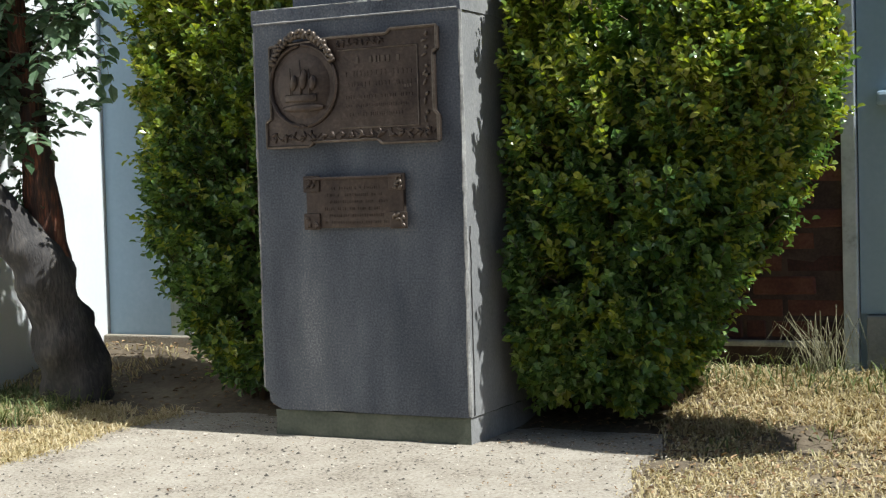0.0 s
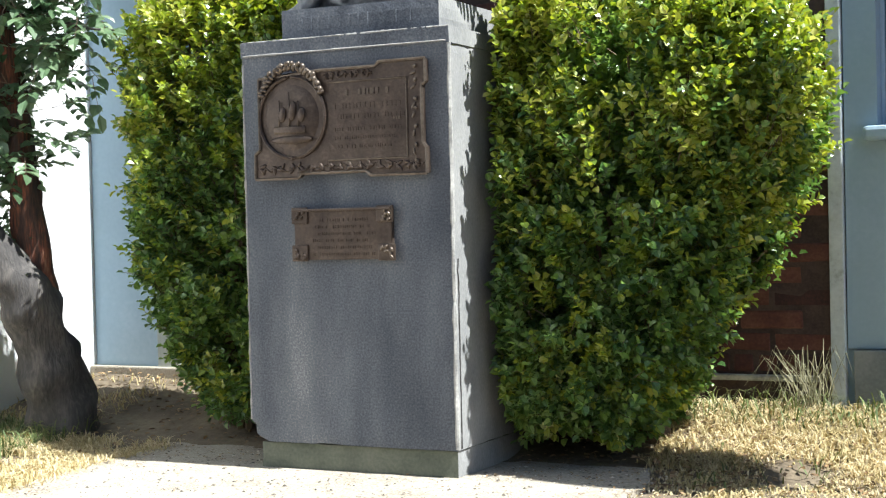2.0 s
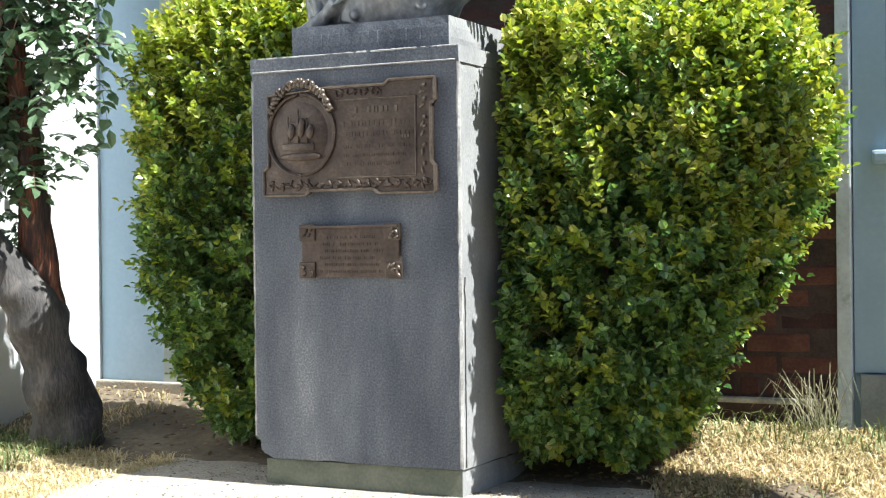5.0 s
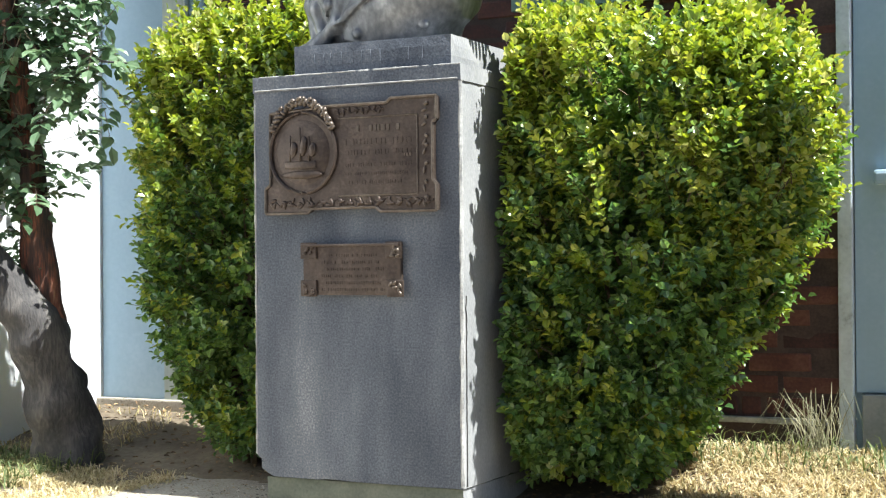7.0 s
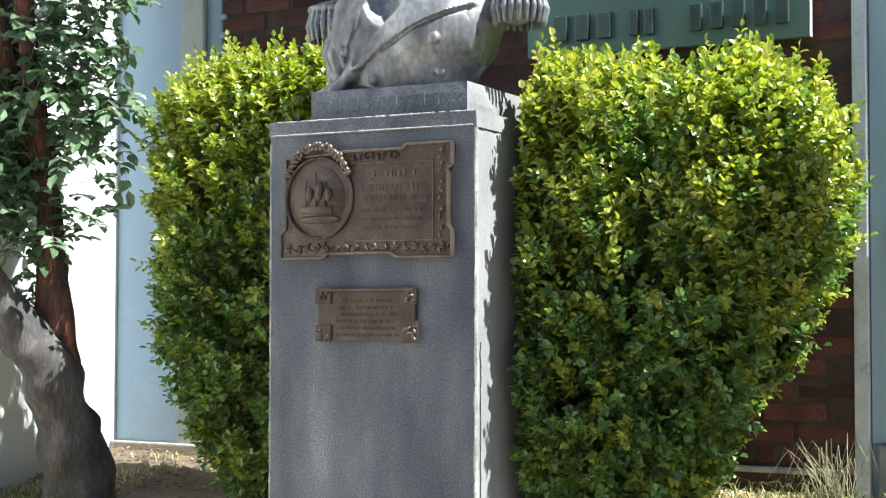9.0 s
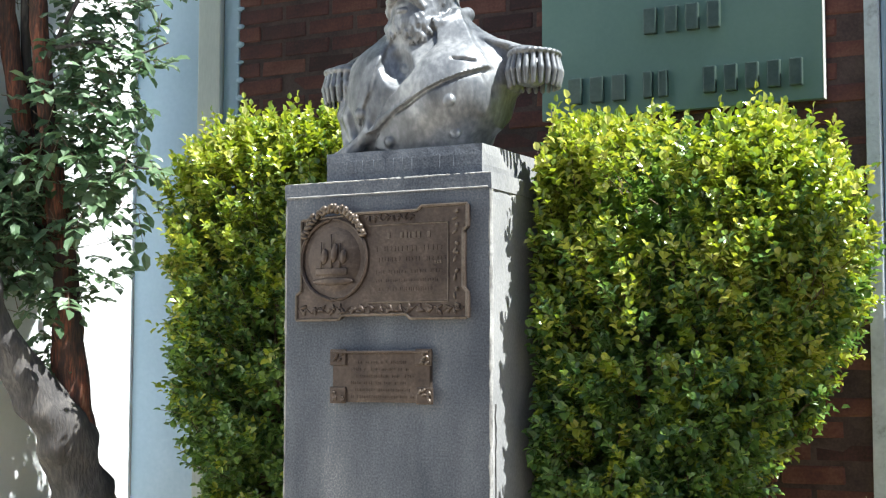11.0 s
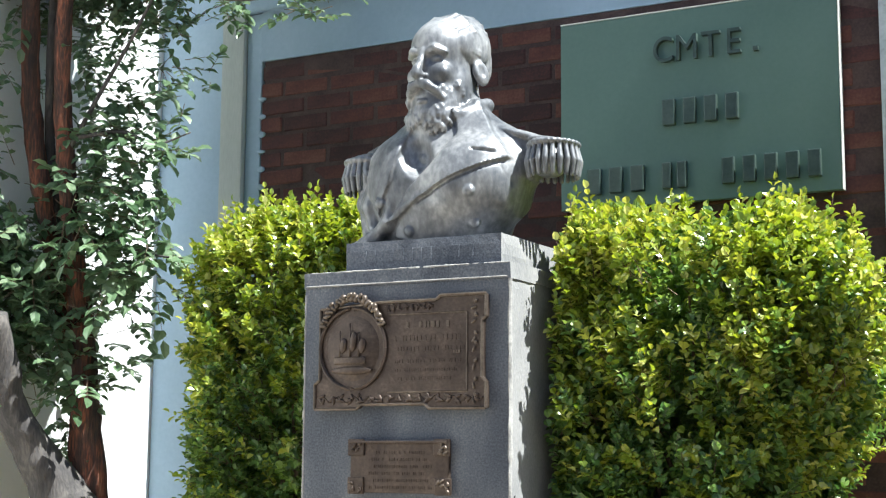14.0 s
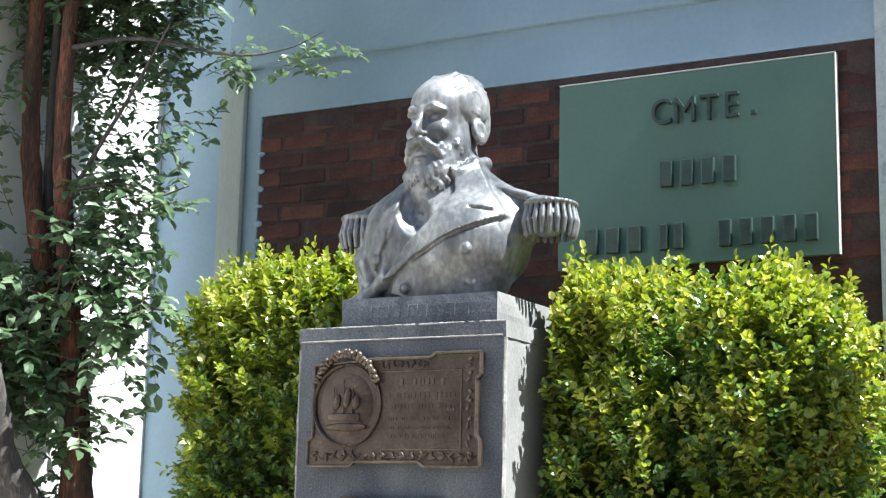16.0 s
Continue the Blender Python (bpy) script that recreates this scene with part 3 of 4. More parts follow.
    def mesh(self, name):
        """Surface nets."""
        f, n = self.f, self.n
        inside = f < 0
        cells = sum(inside[i:n[0] - 1 + i, j:n[1] - 1 + j, k:n[2] - 1 + k].astype(np.int8) for i in (0, 1) for j in (0, 1) for k in (0, 1))
        act = np.argwhere((cells > 0) & (cells < 8))
        index = np.full(n - 1, -1, np.int64)
        index[tuple(act.T)] = np.arange(len(act))
        total, weight = np.zeros((len(act), 3)), np.zeros(len(act))
        corners = [(i, j, k) for i in (0, 1) for j in (0, 1) for k in (0, 1)]
        for p in corners:
            for ax in range(3):
                if p[ax] == 0:
                    q = list(p)
                    q[ax] = 1
                    fa, fb = f[tuple((act + p).T)], f[tuple((act + q).T)]
                    hit = (fa < 0) != (fb < 0)
                    t = np.where(hit, fa / np.where(hit, fa - fb, 1), 0)
                    pos = act + np.array(p, float)
                    pos[:, ax] += t
                    total += pos * hit[:, None]
                    weight += hit
        verts = self.lo + self.step * total / weight[:, None]
        faces = []
        for ax in range(3):
            u, v = (ax + 1) % 3, (ax + 2) % 3
            sl = [slice(1, n[i] - 1) for i in range(3)]
            sl[ax] = slice(0, n[ax] - 1)
            sl2 = list(sl)
            sl2[ax] = slice(1, n[ax])
            cross = inside[tuple(sl)] != inside[tuple(sl2)]
            at = np.argwhere(cross) + np.array([s.start for s in sl])
            out = inside[tuple(at.T)]
            du, dv = np.eye(3, dtype=int)[u], np.eye(3, dtype=int)[v]
            q = np.stack([index[tuple((at - du - dv).T)], index[tuple((at - dv).T)], index[tuple(at.T)], index[tuple((at - du).T)]], 1)
            q = np.where(out[:, None], q, q[:, ::-1])
            faces.append(q[(q >= 0).all(1)])
        me = bpy.data.meshes.new(name)
        me.from_pydata(verts, [], np.concatenate(faces).tolist())
        me.polygons.foreach_set("use_smooth", [True] * len(me.polygons))
        return me


clay = Clay((-0.90, -0.06, 1.555), (0.24, 0.52, 2.47), 0.0048)
bx, by = -0.345, 0.265
LEVELS = [(1.5, 0.225, 0.135), (1.60, 0.243, 0.152), (1.70, 0.283, 0.185), (1.80, 0.318, 0.20), (1.88, 0.325, 0.182), (1.93, 0.315, 0.152), (1.975, 0.25, 0.128), (2.02, 0.175, 0.108), (2.07, 0.115, 0.092), (2.12, 0.08, 0.075), (2.16, 0.03, 0.04)]


def torso_dist(p):
    z = p[..., 2]
    zs = [l[0] for l in LEVELS]
    hx, hy = np.interp(z, zs, [l[1] for l in LEVELS]), np.interp(z, zs, [l[2] for l in LEVELS])
    cx, cy = bx - 0.035 * np.clip((1.80 - z) / 0.2, 0, 1), by - 0.02 * np.clip((1.80 - z) / 0.2, 0, 1)
    dx, dy, c, s = p[..., 0] - cx, p[..., 1] - cy, math.cos(radians(5)), math.sin(radians(5))
    r = (((dx * c + dy * s) / hx) ** 2 + ((dy * c - dx * s) / hy) ** 2) ** 0.5
    fold = 0.005 * np.sin(46 * p[..., 0] + 9 * z + 1.5 * np.sin(11 * z)) * np.clip((p[..., 0] + 0.26) * 8, 0.15, 1) * np.clip((1.95 - z) * 8, 0, 1)
    return np.maximum((r - 1) * np.minimum(hx, hy) * 0.85 + fold, z - 2.15)


clay.put((-0.75, 0.0, 1.5), (0.08, 0.5, 2.2), torso_dist, 0.01)
# chest swell, folds of the coat
clay.ball((-0.20, 0.16, 1.775), (0.15, 0.09, 0.14), (0, 0, 34), 0.05)
clay.ball((-0.50, 0.14, 1.80), (0.12, 0.07, 0.15), (0, 0, -12), 0.03)
for pts, r in ((((-0.64, 0.15, 1.60), (-0.665, 0.17, 1.74), (-0.66, 0.19, 1.90)), (0.014, 0.022, 0.010)), (((-0.585, 0.125, 1.58), (-0.625, 0.135, 1.72), (-0.62, 0.16, 1.88)), (0.016, 0.018, 0.008)),
               (((-0.665, 0.10, 1.575), (-0.60, 0.095, 1.585), (-0.52, 0.085, 1.65), (-0.50, 0.09, 1.74)), (0.016, 0.024, 0.018, 0.006))):
    clay.rope(pts, r, 0.03)
# waistcoat hollow and cravat between the lapels
clay.ball((-0.405, 0.055, 1.93), (0.075, 0.05, 0.13), (0, -14, 0), 0.01, True)
clay.ball((-0.395, 0.19, 1.95), (0.075, 0.06, 0.10), (0, 0, 0), 0.015)
clay.ball((-0.41, 0.05, 1.90), (0.065, 0.085, 0.11), (0, -20, 0), 0.012, True)
clay.ball((-0.375, 0.175, 2.02), (0.095, 0.075, 0.04), (-14, 0, 0), 0.012)
clay.ball(clay.skin((-0.40, by, 1.875), (0, -1, 0)), (0.024, 0.012, 0.016), (0, 30, 0), 0.004)
# the crossing front with its long diagonal edge, lapels, notch and collar
clay.patch([(-0.10, 1.83), (-0.45, 1.68), (-0.50, 1.60), (-0.36, 1.56), (-0.10, 1.56), (-0.07, 1.75)], 0.006, 0.01)
clay.patch([(-0.075, 1.855), (-0.10, 1.90), (-0.15, 1.96), (-0.215, 2.06), (-0.29, 2.045), (-0.265, 1.95), (-0.31, 1.86), (-0.42, 1.755), (-0.51, 1.64), (-0.47, 1.655), (-0.375, 1.725), (-0.21, 1.80)], 0.015, 0.006)
clay.slab((-0.165, 0.03, 1.886), (-0.09, 0.07, 1.876), 0.010, 0.11, (0.18, -1, 0.1), 0.004, True)
clay.patch([(-0.575, 1.94), (-0.53, 1.99), (-0.50, 2.05), (-0.455, 2.03), (-0.46, 1.93), (-0.495, 1.79), (-0.56, 1.68), (-0.61, 1.76), (-0.61, 1.90)], 0.012, 0.006)
for s in (1, -1):
    clay.rope(((bx - 0.03 + s * 0.105, 0.165, 2.03), (bx - 0.02 + s * 0.122, 0.22, 2.065), (bx - 0.01 + s * 0.115, 0.30, 2.085), (bx + s * 0.05, 0.385, 2.09)), (0.020, 0.024, 0.024, 0.022), 0.012)
for x, z in ((-0.188, 1.735), (-0.19, 1.633), (-0.43, 1.615), (-0.545, 1.72)):
    clay.ball(clay.skin((x, by, z), (0, -1, 0)), (0.021, 0.014, 0.021), soft=0.002)
# shoulder boards and fringes
for s in (1, -1):
    cx, cz = bx + (0.402 if s > 0 else -0.358), 1.897
    clay.ball((bx + s * 0.26, 0.25, 1.955), (0.13, 0.055, 0.016), (0, s * 17, 0), 0.005)
    clay.ball((cx - s * 0.02, 0.245, cz + 0.018), (0.082, 0.092, 0.014), (0, s * 8, 0), 0.004)
    for k in range(28):
        a = 2 * math.pi * k / 28
        clay.ball((cx - s * 0.012 + 0.082 * math.cos(a), 0.245 + 0.094 * math.sin(a), cz + 0.006), (0.012, 0.012, 0.010), soft=0.003)
    clay.ball((cx - s * 0.03, 0.25, cz - 0.05), (0.062, 0.075, 0.055), soft=0.006)
    for k in range(22):
        a = 2 * math.pi * k / 22
        c, sn = math.cos(a), math.sin(a)
        top = Vector((cx - s * 0.012 + 0.078 * c, 0.245 + 0.090 * sn, cz - 0.005))
        clay.rope([top, top + Vector((0.012 * c, 0.012 * sn, -0.05)), top + Vector((0.004 * c, 0.004 * sn, -0.10))], [0.009, 0.0105, 0.008], 0.002)
# head, turned a little to its right
clay.base = pose(-0.372, 0.245, 2.228, 4, 0, -9)
clay.ball((0, 0.030, 0.062), (0.117, 0.150, 0.126), soft=0.02)
clay.ball((0, -0.045, -0.045), (0.095, 0.105, 0.13), soft=0.03)
clay.ball((0, -0.068, 0.062), (0.093, 0.072, 0.085), soft=0.025)
clay.rope(((0, 0.035, -0.06), (0, 0.045, -0.30)), (0.088, 0.095), 0.02)
# full beard, from the ears down round the chin
clay.ball((0, -0.062, -0.138), (0.098, 0.094, 0.095), soft=0.02)
clay.ball((0, -0.085, -0.195), (0.088, 0.078, 0.075), (-10, 0, 0), 0.025)
for s in (1, -1):
    clay.ball((s * 0.083, -0.022, -0.085), (0.028, 0.052, 0.085), (-14, 0, s * 6), 0.014)
    clay.ball((s * 0.044, -0.150, 0.012), (0.034, 0.026, 0.020), (0, 0, s * 18), 0.016, True)
    clay.ball((s * 0.043, -0.120, 0.008), (0.023, 0.014, 0.012), soft=0.006)
    clay.rope(((s * 0.016, -0.137, 0.036), (s * 0.048, -0.138, 0.043), (s * 0.082, -0.114, 0.028)), (0.006, 0.009, 0.006), 0.018)
    clay.ball((s * 0.062, -0.112, -0.042), (0.028, 0.026, 0.026), (0, s * 25, 0), 0.022)
    clay.ball((s * 0.015, -0.160, -0.052), (0.011, 0.013, 0.010), soft=0.008)
    # moustache: two drooping wings
    clay.rope(((s * 0.004, -0.168, -0.078), (s * 0.030, -0.166, -0.088), (s * 0.056, -0.148, -0.108), (s * 0.074, -0.128, -0.138)), (0.015, 0.018, 0.014, 0.006), 0.008)
    # ear with its hollow
    clay.ball((s * 0.122, 0.034, -0.034), (0.016, 0.033, 0.050), (12, s * -6, s * -18), 0.006)
    clay.ball((s * 0.138, 0.026, -0.026), (0.010, 0.015, 0.027), (12, 0, s * -18), 0.004, True)
    # hair combed back over the temple
    clay.ball((s * 0.100, 0.020, 0.062), (0.026, 0.085, 0.062), (-18, 0, s * -5), 0.008)
    clay.ball((s * 0.072, 0.115, 0.010), (0.028, 0.045, 0.070), soft=0.02)
clay.rope(((0, -0.140, 0.038), (0, -0.156, 0.0), (0, -0.178, -0.034), (0, -0.184, -0.048)), (0.012, 0.013, 0.016, 0.018), 0.012)
clay.ball((0, -0.164, -0.130), (0.028, 0.013, 0.007), soft=0.006, cut=True)
clay.ball((0, -0.158, -0.143), (0.024, 0.013, 0.010), soft=0.006)
clay.ball((0, 0.052, 0.072), (0.121, 0.145, 0.128), (6, 0, 0), 0.006)
rng = random.Random(3)
strands = []
for k in range(240):
    a, z = rng.uniform(-108, 108), rng.uniform(-0.235, -0.075)
    way = Vector((math.sin(radians(a)), -math.cos(radians(a)), 0))
    at = clay.skin((0, -0.05, z), way)
    if (abs(a) < 34 and z > -0.15) or Vector((at.x, at.y + 0.05)).length > 0.122:
        continue
    strands.append((at, way, a, k))
for p, way, a, k in strands:
    across = Vector((math.cos(radians(a)), math.sin(radians(a)), 0)) * 0.007 * (-1) ** k
    clay.rope((p, p + Vector((0, 0, -0.016)) + across, p + Vector((0, 0, -0.036)) + across * 0.3), (0.003, 0.0058, 0.002), 0.005)
for s in (1, -1):
    for k in range(15):
        u = k / 14
        x0 = 0.012 + 0.088 * u
        p = [(s * x0, -0.085 + 0.055 * u * u, 0.145 - 0.06 * u * u), (s * (x0 + 0.018), -0.01 + 0.03 * u, 0.192 - 0.075 * u * u), (s * (x0 + 0.022), 0.09, 0.178 - 0.10 * u * u), (s * (x0 + 0.012), 0.165, 0.10 - 0.10 * u * u)]
        clay.rope([clay.skin((0, 0.03, 0.05), (Vector(q) - Vector((0, 0.03, 0.05))).normalized()) for q in p], (0.003, 0.006, 0.006, 0.003), 0.005)
    for k in range(9):
        p = clay.skin((0, 0.03, 0.05 - 0.012 * k), (s, -0.30 + 0.02 * k, 0))
        q = clay.skin((0, 0.03, 0.035 - 0.014 * k), (s, 0.35, -0.1))
        clay.rope((p, p.lerp(q, 0.5) + Vector((s * 0.006, 0, 0.004)), q), (0.003, 0.006, 0.003), 0.005)
clay.base = Matrix()
bust_me = clay.mesh("bust_statue")
bust = tagged(part("bust_statue", bust_me, BUST), "weathered grey metal bust in a coat with fringed shoulder boards", "bust")
ease = bust.modifiers.new("ease", "SMOOTH")
ease.factor, ease.iterations = 0.5, 1
bm = weathered_block((-0.655, 0.03, PH + 0.048), (-0.046, 0.50, 1.578), 0.03, 0.006)
block = sun_paled(part("bust_block", bm, GRANITE))
tagged(block, "low grey stone block between bust and pedestal", "plinth")
random.seed(12)
bars_part([(-0.60, -0.13, 1.505, 0.042)], 0.031, 0.003, GRANITE, block)


# ---- planting ----
def shrub(name, label, stem_x, stem_y, levels, shoots, seed, leaf=0.034, square=0.8):
    """A clipped privet: stems, and a crown of leafy shoots filling the outline given by levels of z, centre x, y, half width, half depth."""
    root = thing(name, label, "shrub")
    rng = random.Random(seed)
    z0 = rise(stem_x, stem_y)
    for k in range(6):
        lv = levels[len(levels) // 2]
        tip = Vector((lv[1] + rng.uniform(-0.7, 0.7) * lv[3], lv[2] + rng.uniform(-0.6, 0.6) * lv[4], lv[0] + rng.uniform(-0.2, 0.15)))
        foot = Vector((stem_x + rng.uniform(-0.09, 0.09), stem_y + rng.uniform(-0.07, 0.07), z0 - 0.03))
        pts = curve_points([foot, foot.lerp(tip, 0.35) + Vector((rng.uniform(-0.05, 0.05), 0, 0.12)), tip], 5)
        part("stem", tube(bmesh.new(), pts, [0.017 * (1 - 0.75 * i / (len(pts) - 1)) for i in range(len(pts))], 6, 0.3), TWIG, root)
    zs = [lv[0] for lv in levels]

    def level(z):
        return [float(np.interp(z, zs, [lv[i] for lv in levels])) for i in range(1, 5)]

    leaves = {False: ([], [], [], [], []), True: ([], [], [], [], [])}
    twigs = bmesh.new()
    sprays = [(rng.uniform(zs[0], zs[-1]), rng.uniform(0, 2 * math.pi), rng.uniform(0.80, 1.04)) for k in range(shoots // 9)]
    for k in range(shoots):
        if k % 10 < 7:
            z, a, q = rng.choice(sprays)
            z, a, q = z + rng.gauss(0, 0.035), a + rng.gauss(0, 0.10), q + rng.gauss(0, 0.045)
            z = min(max(z, zs[0]), zs[-1])
        else:
            z, a, q = rng.uniform(zs[0], zs[-1]), rng.uniform(0, 2 * math.pi), rng.random() ** 0.5 * 0.9
        cx, cy, hx, hy = level(z)
        q *= 1 + 0.12 * noise.noise(Vector((math.cos(a) * 2.2, math.sin(a) * 2.2, z * 3.0 + seed)))
        ca, sa = math.cos(a), math.sin(a)
        p = Vector((cx + hx * q * math.copysign(abs(ca) ** square, ca), cy + hy * q * math.copysign(abs(sa) ** square, sa), z))
        if p.z < rise(p.x, p.y) + 0.02 or (-0.86 < p.x < -0.06 and p.y < 0.62) or p.y > WALL_Y - 0.10:
            continue
        if -0.07 < p.x < 0.06 and p.y < 0.62:
            p.x = rng.uniform(0.06, 0.09)
        out = Vector((math.cos(a) * hy, math.sin(a) * hx, 0)).normalized()
        top = (z - zs[0]) / (zs[-1] - zs[0])
        d = (out * rng.uniform(0.3, 1.0) + Vector((rng.uniform(-0.5, 0.5), rng.uniform(-0.5, 0.5), rng.uniform(-0.25, 0.5) + 0.9 * top))).normalized()
        if p.x < 0.13 and d.x < 0 and p.y < 0.62 and seed == 4:
            d.x *= 0.2
        n = rng.randint(4, 8)
        ln = rng.uniform(0.05, 0.12)
        # more young leaves towards the top, their paleness doubling as painted sunlight
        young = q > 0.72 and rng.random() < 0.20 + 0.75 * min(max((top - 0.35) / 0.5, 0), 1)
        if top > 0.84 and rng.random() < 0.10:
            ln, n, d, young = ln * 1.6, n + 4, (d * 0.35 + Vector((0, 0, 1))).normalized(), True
        side = d.orthogonal().normalized()
        if k % 4 == 0:
            tube(twigs, [p - d * 0.05, p + d * ln], [0.0022, 0.001], 3)
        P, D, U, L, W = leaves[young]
        for i in range(n):
            t = i / (n - 1)
            side = Matrix.Rotation(radians(87), 3, d) @ side
            for sgn in ((1, -1) if i < n - 1 else (1,)):
                w = (d * rng.uniform(0.35, 0.9) + side * sgn * rng.uniform(0.6, 1.0) + Vector((0, 0, rng.uniform(-0.25, 0.25)))).normalized() if i < n - 1 else d
                P.append(p + d * ln * t + side * sgn * 0.003)
                D.append(w)
                up = d * 0.7 + Vector((rng.uniform(-0.5, 0.5), rng.uniform(-0.5, 0.5), 0.6))
                U.append(up if up.cross(w).length > 0.05 else Vector((1, 0, 0)))
                s = leaf * rng.uniform(0.6, 1.15) * (1 - 0.35 * max(t - 0.6, 0))
                L.append(s)
                W.append(s * rng.uniform(0.66, 0.9))
    part("crown", leaf_mesh("crown", *leaves[False]), PRIVET, root, "dense dark green older leaves")
    part("sunlit_new_growth", leaf_mesh("sunlit_new_growth", *leaves[True]), YOUNG_LIT_PRIVET, root, "glossy yellow-green young leaves, paled as if sunlit")
    tagged(part("brushwood", twigs, TWIG, root), kind="stuff")
    return root


shrub("privet_shrub", "rounded yellow-green privet shrub crowding the pedestal's sunny side", 0.40, 0.68,
      [(0.10, 0.24, 0.62, 0.20, 0.26), (0.27, 0.27, 0.60, 0.26, 0.34), (0.45, 0.33, 0.60, 0.32, 0.38), (0.7, 0.41, 0.59, 0.40, 0.40), (1.0, 0.49, 0.585, 0.50, 0.41), (1.25, 0.495, 0.58, 0.505, 0.41),
       (1.40, 0.475, 0.58, 0.49, 0.41), (1.51, 0.455, 0.60, 0.45, 0.39), (1.58, 0.44, 0.63, 0.39, 0.31), (1.63, 0.44, 0.65, 0.32, 0.2)], 7800, 4, leaf=0.035, square=0.55)
shrub("privet_shrub", "tall yellow-tipped privet shrub half in the pedestal's shade", -1.27, 0.66,
      [(0.12, -1.12, 0.66, 0.15, 0.18), (0.35, -1.17, 0.63, 0.29, 0.24), (0.6, -1.19, 0.61, 0.37, 0.28), (0.85, -1.20, 0.60, 0.40, 0.29), (1.2, -1.20, 0.60, 0.41, 0.30), (1.45, -1.20, 0.60, 0.42, 0.30),
       (1.61, -1.21, 0.61, 0.41, 0.27), (1.70, -1.21, 0.62, 0.33, 0.2), (1.76, -1.20, 0.62, 0.2, 0.11)], 5400, 9, leaf=0.034, square=0.7)

# tree with climbing foliage by the white wing
tree = thing("tree", "old forked tree with peeling red bark, wrapped in leafy creeper", "tree")
TY = 0.44


def lean(x, z, dy=0.0):
    """The tree leans out over the path as it climbs."""
    y = TY - 0.11 * max(z, 0) + dy
    k = (y - EYE[1]) / (TY - EYE[1])
    return (EYE[0] + (x - EYE[0]) * k, y, EYE[2] + (z - EYE[2]) * k if z > 0.2 else z)


def stem(name, pts, radii, mat, label="", wob=0.35, sides=12):
    c = curve_points([lean(*p) for p in pts], 6)
    r = np.interp(np.linspace(0, 1, len(c)), np.linspace(0, 1, len(radii)), radii)
    return part(name, tube(bmesh.new(), c, list(r), sides, wob), mat, tree, label, True)


stem("trunk", [(-2.02, -0.06), (-2.025, 0.10), (-2.09, 0.315, -0.03), (-2.15, 0.456, -0.06), (-2.225, 0.598, -0.10), (-2.335, 0.718, -0.15), (-2.475, 0.864, -0.20), (-2.63, 1.08, -0.28), (-2.72, 1.45, -0.36)],
     [0.165, 0.145, 0.126, 0.122, 0.112, 0.095, 0.080, 0.066, 0.05], BARK, "dark leaning trunk")
stem("limb", [(-2.08, 0.36), (-2.11, 0.56), (-2.17, 0.85), (-2.20, 1.15), (-2.27, 1.6), (-2.38, 2.3), (-2.40, 2.8), (-2.38, 3.6)], [0.05, 0.066, 0.068, 0.062, 0.045, 0.036, 0.033, 0.026], RED_BARK, "peeling reddish limb")
stem("limb", [(-2.20, 1.0, 0.02), (-2.34, 1.5, 0.02), (-2.52, 2.1), (-2.60, 2.7), (-2.58, 3.5)], [0.045, 0.042, 0.040, 0.038, 0.030], RED_BARK, "peeling reddish limb")
stem("limb", [(-2.24, 1.2, 0.06), (-2.36, 1.7, 0.08), (-2.46, 2.3, 0.06), (-2.47, 3.3, 0.05)], [0.035, 0.027, 0.02, 0.015], BARK)
stem("branch", [(-2.37, 2.1), (-2.2, 2.35), (-2.0, 2.62), (-1.82, 2.9)], [0.011, 0.009, 0.007, 0.004], BARK, "", 0.2, 6)
stem("branch", [(-2.38, 2.85), (-2.0, 2.84), (-1.5, 2.70, 0.15), (-1.22, 2.69, 0.25), (-1.04, 2.74, 0.3)], [0.012, 0.009, 0.006, 0.004, 0.002], BARK, "", 0.2, 6)
stem("branch", [(-2.3, 1.75), (-2.05, 1.72), (-1.85, 1.66), (-1.70, 1.64)], [0.010, 0.008, 0.006, 0.003], BARK, "", 0.2, 6)
stem("branch", [(-2.3, 2.2), (-2.05, 2.2), (-1.86, 2.13), (-1.68, 2.16)], [0.010, 0.008, 0.006, 0.003], BARK, "", 0.2, 6)


